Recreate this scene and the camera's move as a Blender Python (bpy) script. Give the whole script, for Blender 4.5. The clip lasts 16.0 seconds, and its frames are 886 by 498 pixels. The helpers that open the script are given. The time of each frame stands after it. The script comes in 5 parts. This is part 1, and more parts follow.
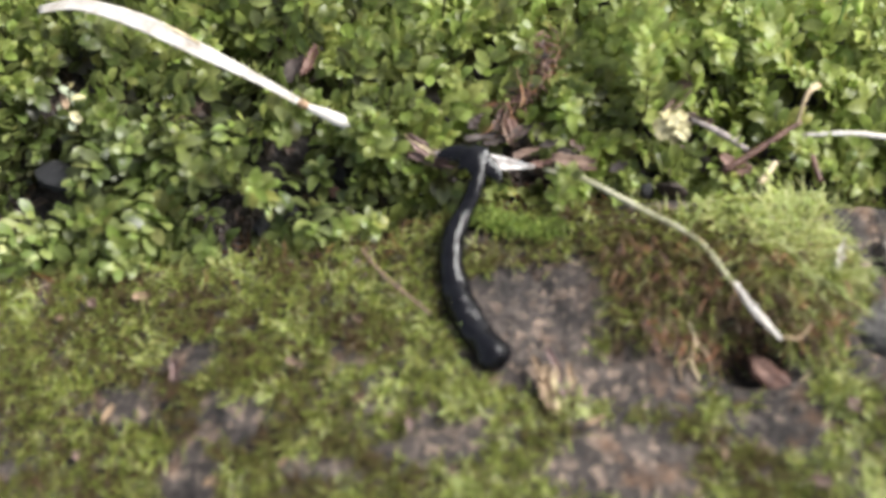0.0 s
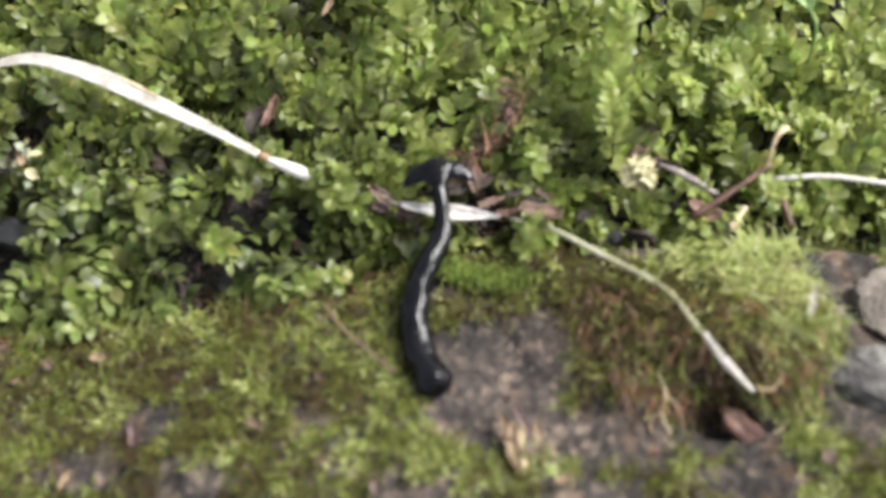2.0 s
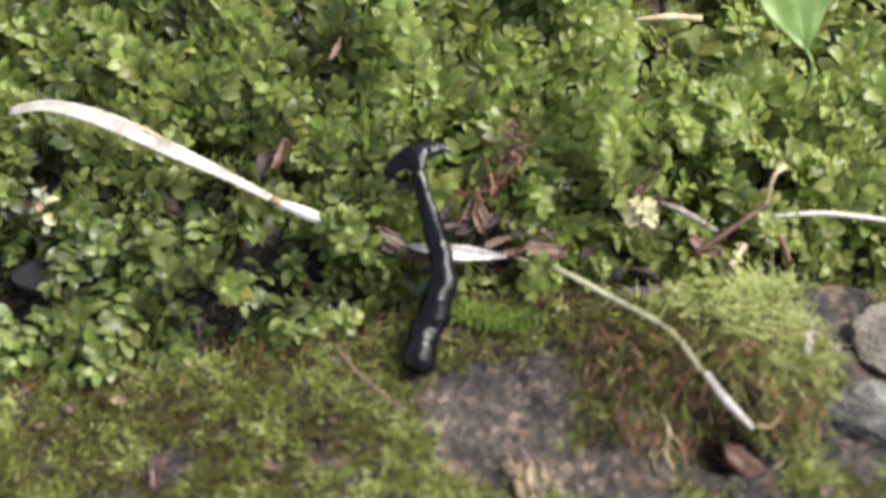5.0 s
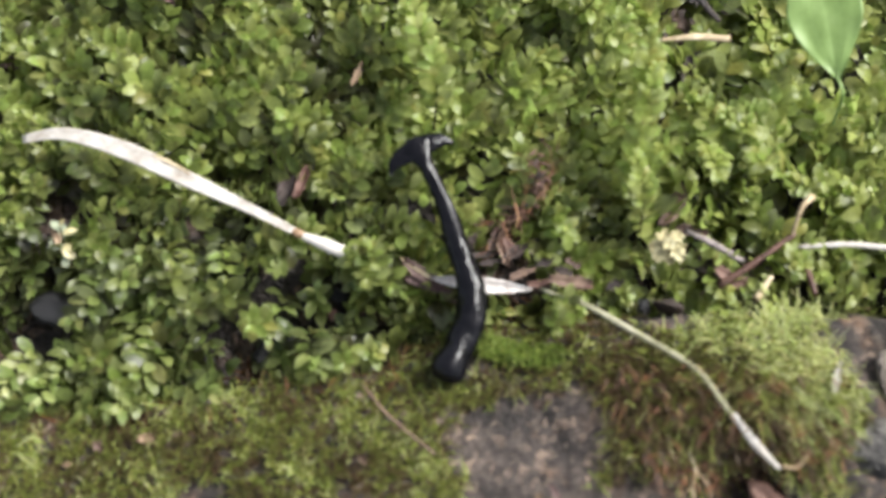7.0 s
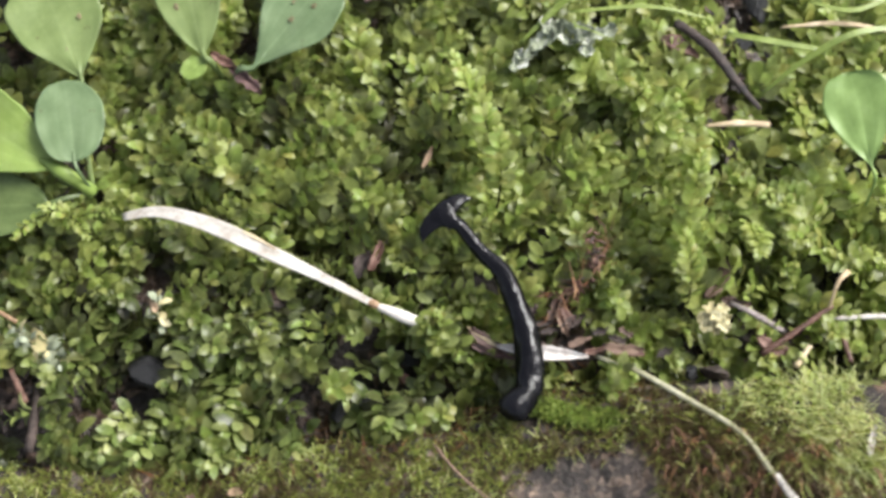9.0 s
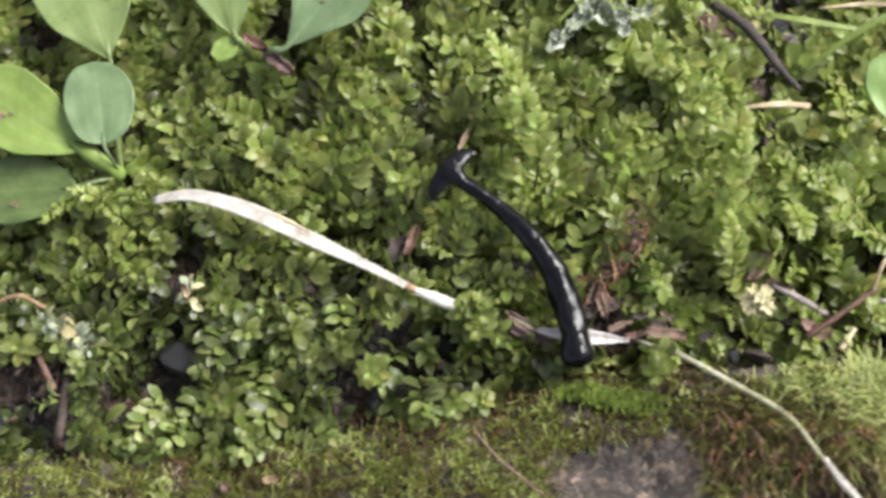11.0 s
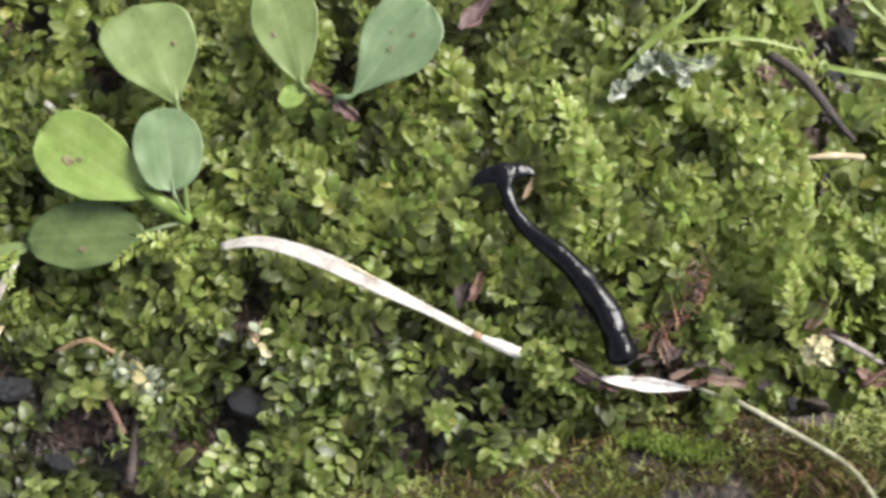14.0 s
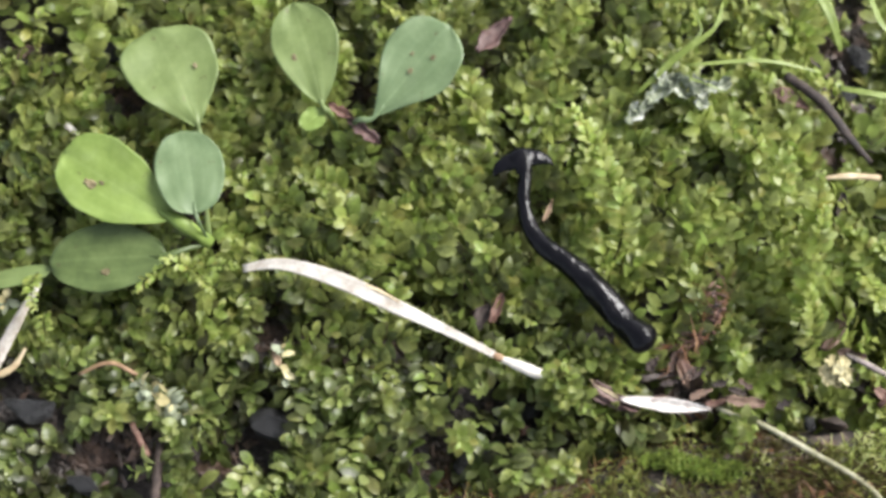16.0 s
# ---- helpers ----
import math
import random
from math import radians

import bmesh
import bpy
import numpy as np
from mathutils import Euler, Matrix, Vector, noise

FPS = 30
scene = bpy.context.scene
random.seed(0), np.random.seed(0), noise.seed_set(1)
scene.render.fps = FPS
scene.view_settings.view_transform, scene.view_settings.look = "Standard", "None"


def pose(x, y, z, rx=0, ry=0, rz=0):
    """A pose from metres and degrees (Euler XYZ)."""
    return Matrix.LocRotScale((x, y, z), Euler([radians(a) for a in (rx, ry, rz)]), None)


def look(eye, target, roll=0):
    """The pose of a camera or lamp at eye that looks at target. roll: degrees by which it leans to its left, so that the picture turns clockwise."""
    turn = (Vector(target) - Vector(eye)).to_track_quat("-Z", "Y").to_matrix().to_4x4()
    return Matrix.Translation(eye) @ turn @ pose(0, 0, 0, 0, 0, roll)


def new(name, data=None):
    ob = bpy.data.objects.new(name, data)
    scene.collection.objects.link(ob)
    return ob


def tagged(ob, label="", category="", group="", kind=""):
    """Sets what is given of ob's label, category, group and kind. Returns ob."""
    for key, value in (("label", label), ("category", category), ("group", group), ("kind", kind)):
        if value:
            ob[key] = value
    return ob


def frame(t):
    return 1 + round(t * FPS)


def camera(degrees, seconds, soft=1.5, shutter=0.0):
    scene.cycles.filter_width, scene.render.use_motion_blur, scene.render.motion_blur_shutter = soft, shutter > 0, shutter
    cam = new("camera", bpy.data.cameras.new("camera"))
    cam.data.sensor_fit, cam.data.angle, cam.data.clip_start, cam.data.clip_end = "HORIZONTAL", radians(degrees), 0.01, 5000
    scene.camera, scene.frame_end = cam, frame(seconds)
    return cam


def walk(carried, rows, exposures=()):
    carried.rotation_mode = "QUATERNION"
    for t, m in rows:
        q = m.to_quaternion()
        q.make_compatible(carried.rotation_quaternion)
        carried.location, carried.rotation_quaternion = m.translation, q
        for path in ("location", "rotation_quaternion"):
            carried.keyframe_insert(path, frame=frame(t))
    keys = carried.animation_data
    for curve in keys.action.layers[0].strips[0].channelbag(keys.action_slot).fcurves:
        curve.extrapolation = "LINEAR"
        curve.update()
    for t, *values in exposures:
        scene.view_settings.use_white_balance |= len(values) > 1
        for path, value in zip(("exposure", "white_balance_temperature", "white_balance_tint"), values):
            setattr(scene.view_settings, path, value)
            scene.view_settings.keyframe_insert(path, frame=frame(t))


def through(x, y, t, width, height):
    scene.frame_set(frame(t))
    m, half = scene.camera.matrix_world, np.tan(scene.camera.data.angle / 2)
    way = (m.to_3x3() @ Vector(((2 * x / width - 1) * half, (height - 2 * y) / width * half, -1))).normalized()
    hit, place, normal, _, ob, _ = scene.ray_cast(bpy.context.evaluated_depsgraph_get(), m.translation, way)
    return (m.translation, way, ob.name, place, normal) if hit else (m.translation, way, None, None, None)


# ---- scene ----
cam = camera(40.0, 16.0, soft=3.4)
cam.data.dof.use_dof = True
cam.data.dof.focus_distance = 0.288
cam.data.dof.aperture_fstop = 7.5
PATH = [
    (0, pose(0.03014, -0.05916, 0.24103, 17.671, 0.591, 3.181)),
    (0.5, pose(0.03817, -0.06484, 0.23694, 18.312, 0.581, 3.320)),
    (1, pose(0.03472, -0.06145, 0.24147, 18.043, 0.774, 2.765)),
    (1.5, pose(0.03757, -0.05307, 0.24418, 18.333, 1.023, 2.262)),
    (2, pose(0.03646, -0.05051, 0.23811, 18.517, 0.812, 2.113)),
    (2.5, pose(0.03102, -0.04924, 0.23979, 18.503, 0.009, 1.981)),
    (3, pose(0.03423, -0.05085, 0.23439, 18.599, -0.056, 2.091)),
    (3.5, pose(0.03359, -0.04521, 0.23978, 18.649, 0.241, 1.833)),
    (3.7, pose(0.02974, -0.04611, 0.23977, 18.831, 0.008, 1.690)),
    (5.8, pose(0.03552, -0.01773, 0.25481, 13.172, 1.254, 1.283)),
    (6, pose(0.03200, -0.01269, 0.25478, 12.300, 0.573, 1.299)),
    (6.5, pose(0.03051, -0.01337, 0.25150, 12.427, 0.349, 1.300)),
    (7, pose(0.02426, -0.01011, 0.25495, 12.154, 0.126, 0.961)),
    (7.5, pose(0.02500, -0.00401, 0.26588, 11.592, 0.535, 0.475)),
    (8, pose(0.02232, -0.00645, 0.27330, 12.644, 1.078, 0.831)),
    (8.5, pose(0.01817, -0.00665, 0.28068, 13.419, 1.315, 1.431)),
    (10.8, pose(0.01084, -0.01512, 0.27309, 14.933, 1.434, 1.296)),
    (11, pose(0.00533, -0.01390, 0.27324, 14.580, 0.980, 1.189)),
    (11.5, pose(-0.00073, -0.01364, 0.27504, 14.600, 0.734, 1.210)),
    (12, pose(-0.00405, -0.01177, 0.27879, 14.624, 0.513, 1.238)),
    (12.5, pose(-0.00684, -0.01234, 0.27786, 14.581, 0.231, 1.626)),
    (13, pose(-0.01745, -0.00782, 0.27964, 14.081, -0.514, 1.551)),
    (13.5, pose(-0.02033, -0.01342, 0.27635, 14.745, -0.728, 1.578)),
    (14, pose(-0.01645, -0.00073, 0.28163, 13.754, -0.358, 1.274)),
    (14.5, pose(-0.01791, -0.00057, 0.28448, 13.891, -0.397, 1.310)),
    (15, pose(-0.02241, -0.00194, 0.28624, 13.953, -0.758, 1.444)),
    (15.5, pose(-0.02363, -0.00409, 0.28283, 14.115, -0.822, 1.255)),
    (16, pose(-0.02391, 0.00416, 0.28473, 13.653, -0.788, 1.005)),
]
walk(cam, PATH, exposures=[(0.0, 1.12), (3.7, 1.03), (8.0, 0.96), (11.0, 0.96), (16.0, 0.96)])


# ---- light: bright overcast sky above a shaded bank ----
world = bpy.data.worlds.new("sky")
scene.world = world
world.use_nodes = True
wn = world.node_tree
wn.nodes.clear()
sky = wn.nodes.new("ShaderNodeTexSky")
sky.sky_type = "NISHITA"
sky.sun_disc = False
sky.sun_elevation = radians(39)
sky.sun_rotation = radians(57)
sky.air_density, sky.dust_density = 1.0, 3.0
bg = wn.nodes.new("ShaderNodeBackground")
bg.inputs["Strength"].default_value = 0.15
wo = wn.nodes.new("ShaderNodeOutputWorld")
cloud = wn.nodes.new("ShaderNodeHueSaturation")
cloud.inputs["Saturation"].default_value = 0.45
wn.links.new(sky.outputs["Color"], cloud.inputs["Color"])
wn.links.new(cloud.outputs["Color"], bg.inputs["Color"])
wn.links.new(bg.outputs["Background"], wo.inputs["Surface"])

sun_data = bpy.data.lights.new("sun", "SUN")
sun_data.energy = 4.3
sun_data.angle = radians(26)
sun_data.color = (1.0, 0.99, 0.965)
sun = new("sun", sun_data)
sun.matrix_world = look((0.66, 0.42, 0.64), (0, 0, 0))


# ---- materials ----
MM = 0.001


def nodes_of(name):
    m = bpy.data.materials.new(name)
    m.use_nodes = True
    nt = m.node_tree
    b = nt.nodes["Principled BSDF"]
    return m, nt, b


def noise_node(nt, scale, detail=3.0, rough=0.55, coords="Object"):
    tc = nt.nodes.new("ShaderNodeTexCoord")
    n = nt.nodes.new("ShaderNodeTexNoise")
    n.inputs["Scale"].default_value = scale
    n.inputs["Detail"].default_value = detail
    n.inputs["Roughness"].default_value = rough
    nt.links.new(tc.outputs[coords], n.inputs["Vector"])
    return n.outputs["Fac"]


def ramp_node(nt, fac, stops):
    r = nt.nodes.new("ShaderNodeValToRGB")
    el = r.color_ramp.elements
    while len(el) < len(stops):
        el.new(0.5)
    for e, (p, c) in zip(el, stops):
        e.position, e.color = p, (*c, 1)
    nt.links.new(fac, r.inputs["Fac"])
    return r.outputs["Color"]


def mix_node(nt, a, b, fac, blend="MIX"):
    m = nt.nodes.new("ShaderNodeMix")
    m.data_type, m.blend_type = "RGBA", blend
    for sock, v in ((m.inputs[0], fac), (m.inputs[6], a), (m.inputs[7], b)):
        if isinstance(v, (int, float)):
            sock.default_value = v
        elif isinstance(v, tuple):
            sock.default_value = (*v, 1)
        else:
            nt.links.new(v, sock)
    return m.outputs[2]


def math_node(nt, op, a, b=0.0):
    m = nt.nodes.new("ShaderNodeMath")
    m.operation = op
    for sock, v in ((m.inputs[0], a), (m.inputs[1], b)):
        if isinstance(v, (int, float)):
            sock.default_value = v
        else:
            nt.links.new(v, sock)
    return m.outputs[0]


def bump_node(nt, b, height, strength, dist):
    n = nt.nodes.new("ShaderNodeBump")
    n.inputs["Strength"].default_value = strength
    n.inputs["Distance"].default_value = dist
    nt.links.new(height, n.inputs["Height"])
    nt.links.new(n.outputs["Normal"], b.inputs["Normal"])


def glow_through(nt, b, colour, amount):
    """Thin leaf: part of the light passes through it."""
    t = nt.nodes.new("ShaderNodeBsdfTranslucent")
    nt.links.new(colour, t.inputs["Color"])
    mx = nt.nodes.new("ShaderNodeMixShader")
    mx.inputs[0].default_value = amount
    nt.links.new(b.outputs[0], mx.inputs[1])
    nt.links.new(t.outputs[0], mx.inputs[2])
    nt.links.new(mx.outputs[0], nt.nodes["Material Output"].inputs["Surface"])


def plant_mat(name, stops, rough=0.45, through=0.3, patch=120.0, island=0.35, spec=0.45):
    """Leaves coloured by "tone" on the mesh (age, with some painted light and shade), leaf by leaf and in patches."""
    m, nt, b = nodes_of(name)
    at = nt.nodes.new("ShaderNodeAttribute")
    at.attribute_name = "tone"
    geo = nt.nodes.new("ShaderNodeNewGeometry")
    oi = nt.nodes.new("ShaderNodeObjectInfo")
    chance = math_node(nt, "FRACT", math_node(nt, "ADD", geo.outputs["Random Per Island"], oi.outputs["Random"]))
    rnd = math_node(nt, "MULTIPLY", math_node(nt, "SUBTRACT", chance, 0.5), island)
    pat = math_node(nt, "MULTIPLY", math_node(nt, "SUBTRACT", noise_node(nt, patch, 2.0), 0.5), 0.7)
    fac = math_node(nt, "ADD", math_node(nt, "ADD", at.outputs["Fac"], rnd), pat)
    col = ramp_node(nt, fac, stops)
    kind = math_node(nt, "FRACT", math_node(nt, "MULTIPLY", chance, 37.7))
    col = mix_node(nt, col, ramp_node(nt, kind, ((0.0, (0.83, 0.98, 0.78)), (0.35, (0.96, 1.01, 0.96)), (0.7, (1.06, 1.03, 1.02)), (0.88, (1.08, 1.09, 1.42)), (1.0, (1.14, 0.98, 0.95)))), 1.0, "MULTIPLY")
    fine = noise_node(nt, 1500.0, 2.0)
    col = mix_node(nt, col, ramp_node(nt, fine, ((0.3, (0.72, 0.72, 0.72)), (0.75, (1.1, 1.1, 1.1)))), 1.0, "MULTIPLY")
    nt.links.new(col, b.inputs["Base Color"])
    b.inputs["Roughness"].default_value = rough
    b.inputs["Specular IOR Level"].default_value = spec
    glow_through(nt, b, col, through)
    return m


def mottled(name, stops, scale=300.0, rough=0.7, bump=0.5, dist=0.0003, through=0.0, fine=2500.0, spec=0.4):
    m, nt, b = nodes_of(name)
    oi = nt.nodes.new("ShaderNodeObjectInfo")
    n = noise_node(nt, scale, 5.0, 0.62)
    n = math_node(nt, "ADD", n, math_node(nt, "MULTIPLY", math_node(nt, "SUBTRACT", oi.outputs["Random"], 0.5), 0.18))
    col = ramp_node(nt, n, stops)
    f = noise_node(nt, fine, 3.0, 0.6)
    col = mix_node(nt, col, ramp_node(nt, f, ((0.3, (0.7, 0.7, 0.7)), (0.7, (1.15, 1.15, 1.15)))), 0.8, "MULTIPLY")
    nt.links.new(col, b.inputs["Base Color"])
    b.inputs["Roughness"].default_value = rough
    b.inputs["Specular IOR Level"].default_value = spec
    bump_node(nt, b, f, bump, dist)
    if through:
        glow_through(nt, b, col, through)
    return m


def leaf_blade_mat(name, dark, mid, light, rough=0.42, spots=0.0):
    """Broad seedling leaf: pale veins along it, blotches, small brown spots."""
    m, nt, b = nodes_of(name)
    n = noise_node(nt, 110.0, 4.0, 0.6)
    col = ramp_node(nt, n, ((0.3, dark), (0.5, mid), (0.72, light)))
    at = nt.nodes.new("ShaderNodeAttribute")
    at.attribute_name = "vein"
    col = mix_node(nt, col, tuple(min(1.0, c * 1.5 + 0.02) for c in light), math_node(nt, "MULTIPLY", at.outputs["Fac"], 0.26))
    col = mix_node(nt, col, ramp_node(nt, noise_node(nt, 520.0, 4.0, 0.65), ((0.35, (0.92, 0.93, 0.92)), (0.65, (1.05, 1.04, 1.05)))), 1.0, "MULTIPLY")
    if spots:
        sp = noise_node(nt, 260.0, 2.0, 0.5)
        k = ramp_node(nt, sp, ((0.70 - 0.04 * spots, (0, 0, 0)), (0.76 - 0.04 * spots, (1, 1, 1))))
        col = mix_node(nt, col, (0.065, 0.040, 0.022), math_node(nt, "MULTIPLY", k, 0.8))
    nt.links.new(col, b.inputs["Base Color"])
    b.inputs["Roughness"].default_value = rough
    b.inputs["Specular IOR Level"].default_value = 0.36
    bump_node(nt, b, noise_node(nt, 420.0, 3.0), 0.25, 0.0003)
    glow_through(nt, b, col, 0.22)
    return m


def rock_mat():
    m, nt, b = nodes_of("weathered_rock")
    big = math_node(nt, "ADD", math_node(nt, "MULTIPLY", noise_node(nt, 60.0, 6.0, 0.7), 0.55), math_node(nt, "MULTIPLY", noise_node(nt, 260.0, 4.0, 0.65), 0.45))
    col = ramp_node(nt, big, ((0.36, (0.014, 0.013, 0.012)), (0.46, (0.042, 0.037, 0.034)), (0.55, (0.084, 0.070, 0.062)), (0.68, (0.19, 0.16, 0.135))))
    tc = nt.nodes.new("ShaderNodeTexCoord")
    vo = nt.nodes.new("ShaderNodeTexVoronoi")
    vo.inputs["Scale"].default_value = 620.0
    nt.links.new(tc.outputs["Object"], vo.inputs["Vector"])
    fleck = ramp_node(nt, vo.outputs["Color"], ((0.0, (0.35, 0.33, 0.33)), (0.42, (0.85, 0.82, 0.82)), (0.66, (1.15, 1.1, 1.05)), (0.82, (2.5, 2.2, 1.9))))
    col = mix_node(nt, col, fleck, 0.9, "MULTIPLY")
    rust = ramp_node(nt, noise_node(nt, 140.0, 4.0, 0.6), ((0.55, (0, 0, 0)), (0.72, (1, 1, 1))))
    col = mix_node(nt, col, (0.20, 0.11, 0.06), math_node(nt, "MULTIPLY", rust, 0.5))
    nt.links.new(col, b.inputs["Base Color"])
    b.inputs["Roughness"].default_value = 0.8
    b.inputs["Specular IOR Level"].default_value = 0.25
    h = math_node(nt, "ADD", noise_node(nt, 420.0, 6.0, 0.7), math_node(nt, "MULTIPLY", noise_node(nt, 1600.0, 3.0), 0.4))
    bump_node(nt, b, h, 1.0, 0.002)
    return m


def worm_mat():
    m, nt, b = nodes_of("wet_black_skin")
    at = nt.nodes.new("ShaderNodeAttribute")
    at.attribute_name = "tone"
    tc = nt.nodes.new("ShaderNodeTexCoord")
    sep = nt.nodes.new("ShaderNodeSeparateXYZ")
    nt.links.new(tc.outputs["Object"], sep.inputs[0])
    com = nt.nodes.new("ShaderNodeCombineXYZ")
    nt.links.new(sep.outputs["X"], com.inputs["X"])
    nt.links.new(at.outputs["Fac"], com.inputs["Y"])
    nt.links.new(sep.outputs["Z"], com.inputs["Z"])
    n_ = nt.nodes.new("ShaderNodeTexNoise")
    n_.inputs["Scale"].default_value, n_.inputs["Detail"].default_value = 420.0, 2.0
    nt.links.new(com.outputs["Vector"], n_.inputs["Vector"])
    fine = nt.nodes.new("ShaderNodeTexNoise")
    fine.inputs["Scale"].default_value, fine.inputs["Detail"].default_value = 1500.0, 2.0
    nt.links.new(com.outputs["Vector"], fine.inputs["Vector"])
    n = math_node(nt, "ADD", n_.outputs["Fac"], math_node(nt, "MULTIPLY", fine.outputs["Fac"], 0.38))
    nt.links.new(ramp_node(nt, n, ((0.35, (0.0016, 0.0016, 0.0022)), (0.7, (0.0035, 0.0034, 0.0046)))), b.inputs["Base Color"])
    b.inputs["Roughness"].default_value = 0.10
    b.inputs["Specular IOR Level"].default_value = 0.19
    dull = nt.nodes.new("ShaderNodeTexNoise")
    dull.inputs["Scale"].default_value, dull.inputs["Detail"].default_value = 190.0, 3.0
    nt.links.new(com.outputs["Vector"], dull.inputs["Vector"])
    nt.links.new(ramp_node(nt, dull.outputs["Fac"], ((0.42, (0.045, 0.045, 0.045)), (0.64, (0.17, 0.17, 0.17)))), b.inputs["Roughness"])
    bump_node(nt, b, n, 0.52, 0.0007)
    return m


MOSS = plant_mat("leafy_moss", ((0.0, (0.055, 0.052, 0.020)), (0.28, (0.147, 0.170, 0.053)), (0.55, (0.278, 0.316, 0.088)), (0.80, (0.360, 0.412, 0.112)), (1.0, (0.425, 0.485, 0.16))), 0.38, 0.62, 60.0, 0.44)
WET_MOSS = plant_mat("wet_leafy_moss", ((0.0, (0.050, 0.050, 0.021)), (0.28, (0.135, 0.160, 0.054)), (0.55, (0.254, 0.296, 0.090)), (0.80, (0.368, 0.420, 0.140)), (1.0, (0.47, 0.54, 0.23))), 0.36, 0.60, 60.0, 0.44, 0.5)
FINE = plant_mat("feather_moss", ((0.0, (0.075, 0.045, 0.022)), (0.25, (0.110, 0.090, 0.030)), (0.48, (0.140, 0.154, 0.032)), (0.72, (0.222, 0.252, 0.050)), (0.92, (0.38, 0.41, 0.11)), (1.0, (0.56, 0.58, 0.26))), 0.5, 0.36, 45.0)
RUST = plant_mat("dead_moss", ((0.0, (0.028, 0.014, 0.008)), (0.4, (0.090, 0.040, 0.018)), (0.75, (0.19, 0.075, 0.024)), (1.0, (0.26, 0.15, 0.07))), 0.7, 0.15, 90.0)
ROCK = rock_mat()
SKIN = worm_mat()
SOIL = mottled("dark_soil", ((0.25, (0.010, 0.0085, 0.0085)), (0.5, (0.031, 0.026, 0.025)), (0.75, (0.070, 0.056, 0.050))), 160.0, 0.75, 1.0, 0.004, fine=700.0)
LITTER = mottled("soil_crumbs", ((0.3, (0.010, 0.008, 0.008)), (0.5, (0.035, 0.026, 0.022)), (0.62, (0.085, 0.055, 0.042)), (0.75, (0.15, 0.095, 0.07))), 220.0, 0.5, 0.6)
STRAW = mottled("bleached_straw", ((0.3, (0.31, 0.265, 0.215)), (0.5, (0.44, 0.405, 0.36)), (0.7, (0.56, 0.53, 0.485))), 200.0, 0.5, 0.4, 0.0002, 0.15, 1800.0)
CHALK = mottled("chalky_sheath", ((0.34, (0.26, 0.19, 0.17)), (0.46, (0.50, 0.46, 0.43)), (0.7, (0.68, 0.66, 0.63))), 260.0, 0.5, 0.5, 0.0003, 0.1, 1800.0)
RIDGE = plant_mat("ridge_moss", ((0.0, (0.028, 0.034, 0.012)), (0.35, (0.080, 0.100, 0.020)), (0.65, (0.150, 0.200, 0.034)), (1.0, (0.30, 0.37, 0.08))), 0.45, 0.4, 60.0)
STRAW_TAN = mottled("tan_straw", ((0.3, (0.26, 0.18, 0.10)), (0.5, (0.42, 0.33, 0.20)), (0.7, (0.58, 0.49, 0.34))), 200.0, 0.55, 0.4, 0.0002, 0.1)
STALK = mottled("old_grass_stalk", ((0.3, (0.15, 0.14, 0.075)), (0.5, (0.25, 0.24, 0.145)), (0.7, (0.42, 0.40, 0.29))), 150.0, 0.5, 0.4, 0.0002, 0.1)
NODE = mottled("brown_node", ((0.3, (0.15, 0.085, 0.045)), (0.7, (0.32, 0.21, 0.12))), 400.0, 0.5)
PINK = mottled("pink_brown_husk", ((0.3, (0.050, 0.026, 0.024)), (0.5, (0.115, 0.066, 0.058)), (0.72, (0.27, 0.18, 0.15))), 260.0, 0.5, 0.5)
DEAD = mottled("dead_leaf", ((0.3, (0.045, 0.026, 0.018)), (0.5, (0.10, 0.060, 0.042)), (0.72, (0.20, 0.13, 0.09))), 240.0, 0.6, 0.6, 0.0004)
TAN = mottled("tan_dead_leaf", ((0.3, (0.11, 0.07, 0.04)), (0.5, (0.20, 0.135, 0.08)), (0.72, (0.36, 0.26, 0.16))), 240.0, 0.65, 0.6, 0.0004)
BARK = mottled("dark_twig_bark", ((0.3, (0.014, 0.010, 0.009)), (0.55, (0.038, 0.025, 0.020)), (0.75, (0.10, 0.07, 0.058))), 300.0, 0.65, 0.8, 0.0004)
GREYBARK = mottled("grey_twig_bark", ((0.3, (0.06, 0.047, 0.042)), (0.55, (0.14, 0.115, 0.105)), (0.75, (0.26, 0.22, 0.205))), 300.0, 0.6, 0.8, 0.0004)
REDWOOD = mottled("red_brown_bark", ((0.3, (0.046, 0.020, 0.014)), (0.55, (0.100, 0.047, 0.032)), (0.75, (0.20, 0.115, 0.085))), 300.0, 0.55, 0.6, 0.0004)
PEBBLE = mottled("dark_stone", ((0.3, (0.008, 0.008, 0.009)), (0.55, (0.019, 0.019, 0.021)), (0.75, (0.045, 0.045, 0.048))), 140.0, 0.45, 0.9, 0.0012, spec=0.35)
GREYSTONE = mottled("pale_grey_stone", ((0.32, (0.033, 0.030, 0.029)), (0.46, (0.11, 0.102, 0.092)), (0.56, (0.21, 0.196, 0.178)), (0.70, (0.44, 0.42, 0.385))), 190.0, 0.7, 1.0, 0.0018, fine=1100.0)
BROWNSTONE = mottled("grey_brown_stone", ((0.30, (0.05, 0.042, 0.034)), (0.46, (0.12, 0.098, 0.080)), (0.58, (0.20, 0.168, 0.138)), (0.74, (0.34, 0.30, 0.26))), 120.0, 0.75, 1.0, 0.0016, fine=900.0)
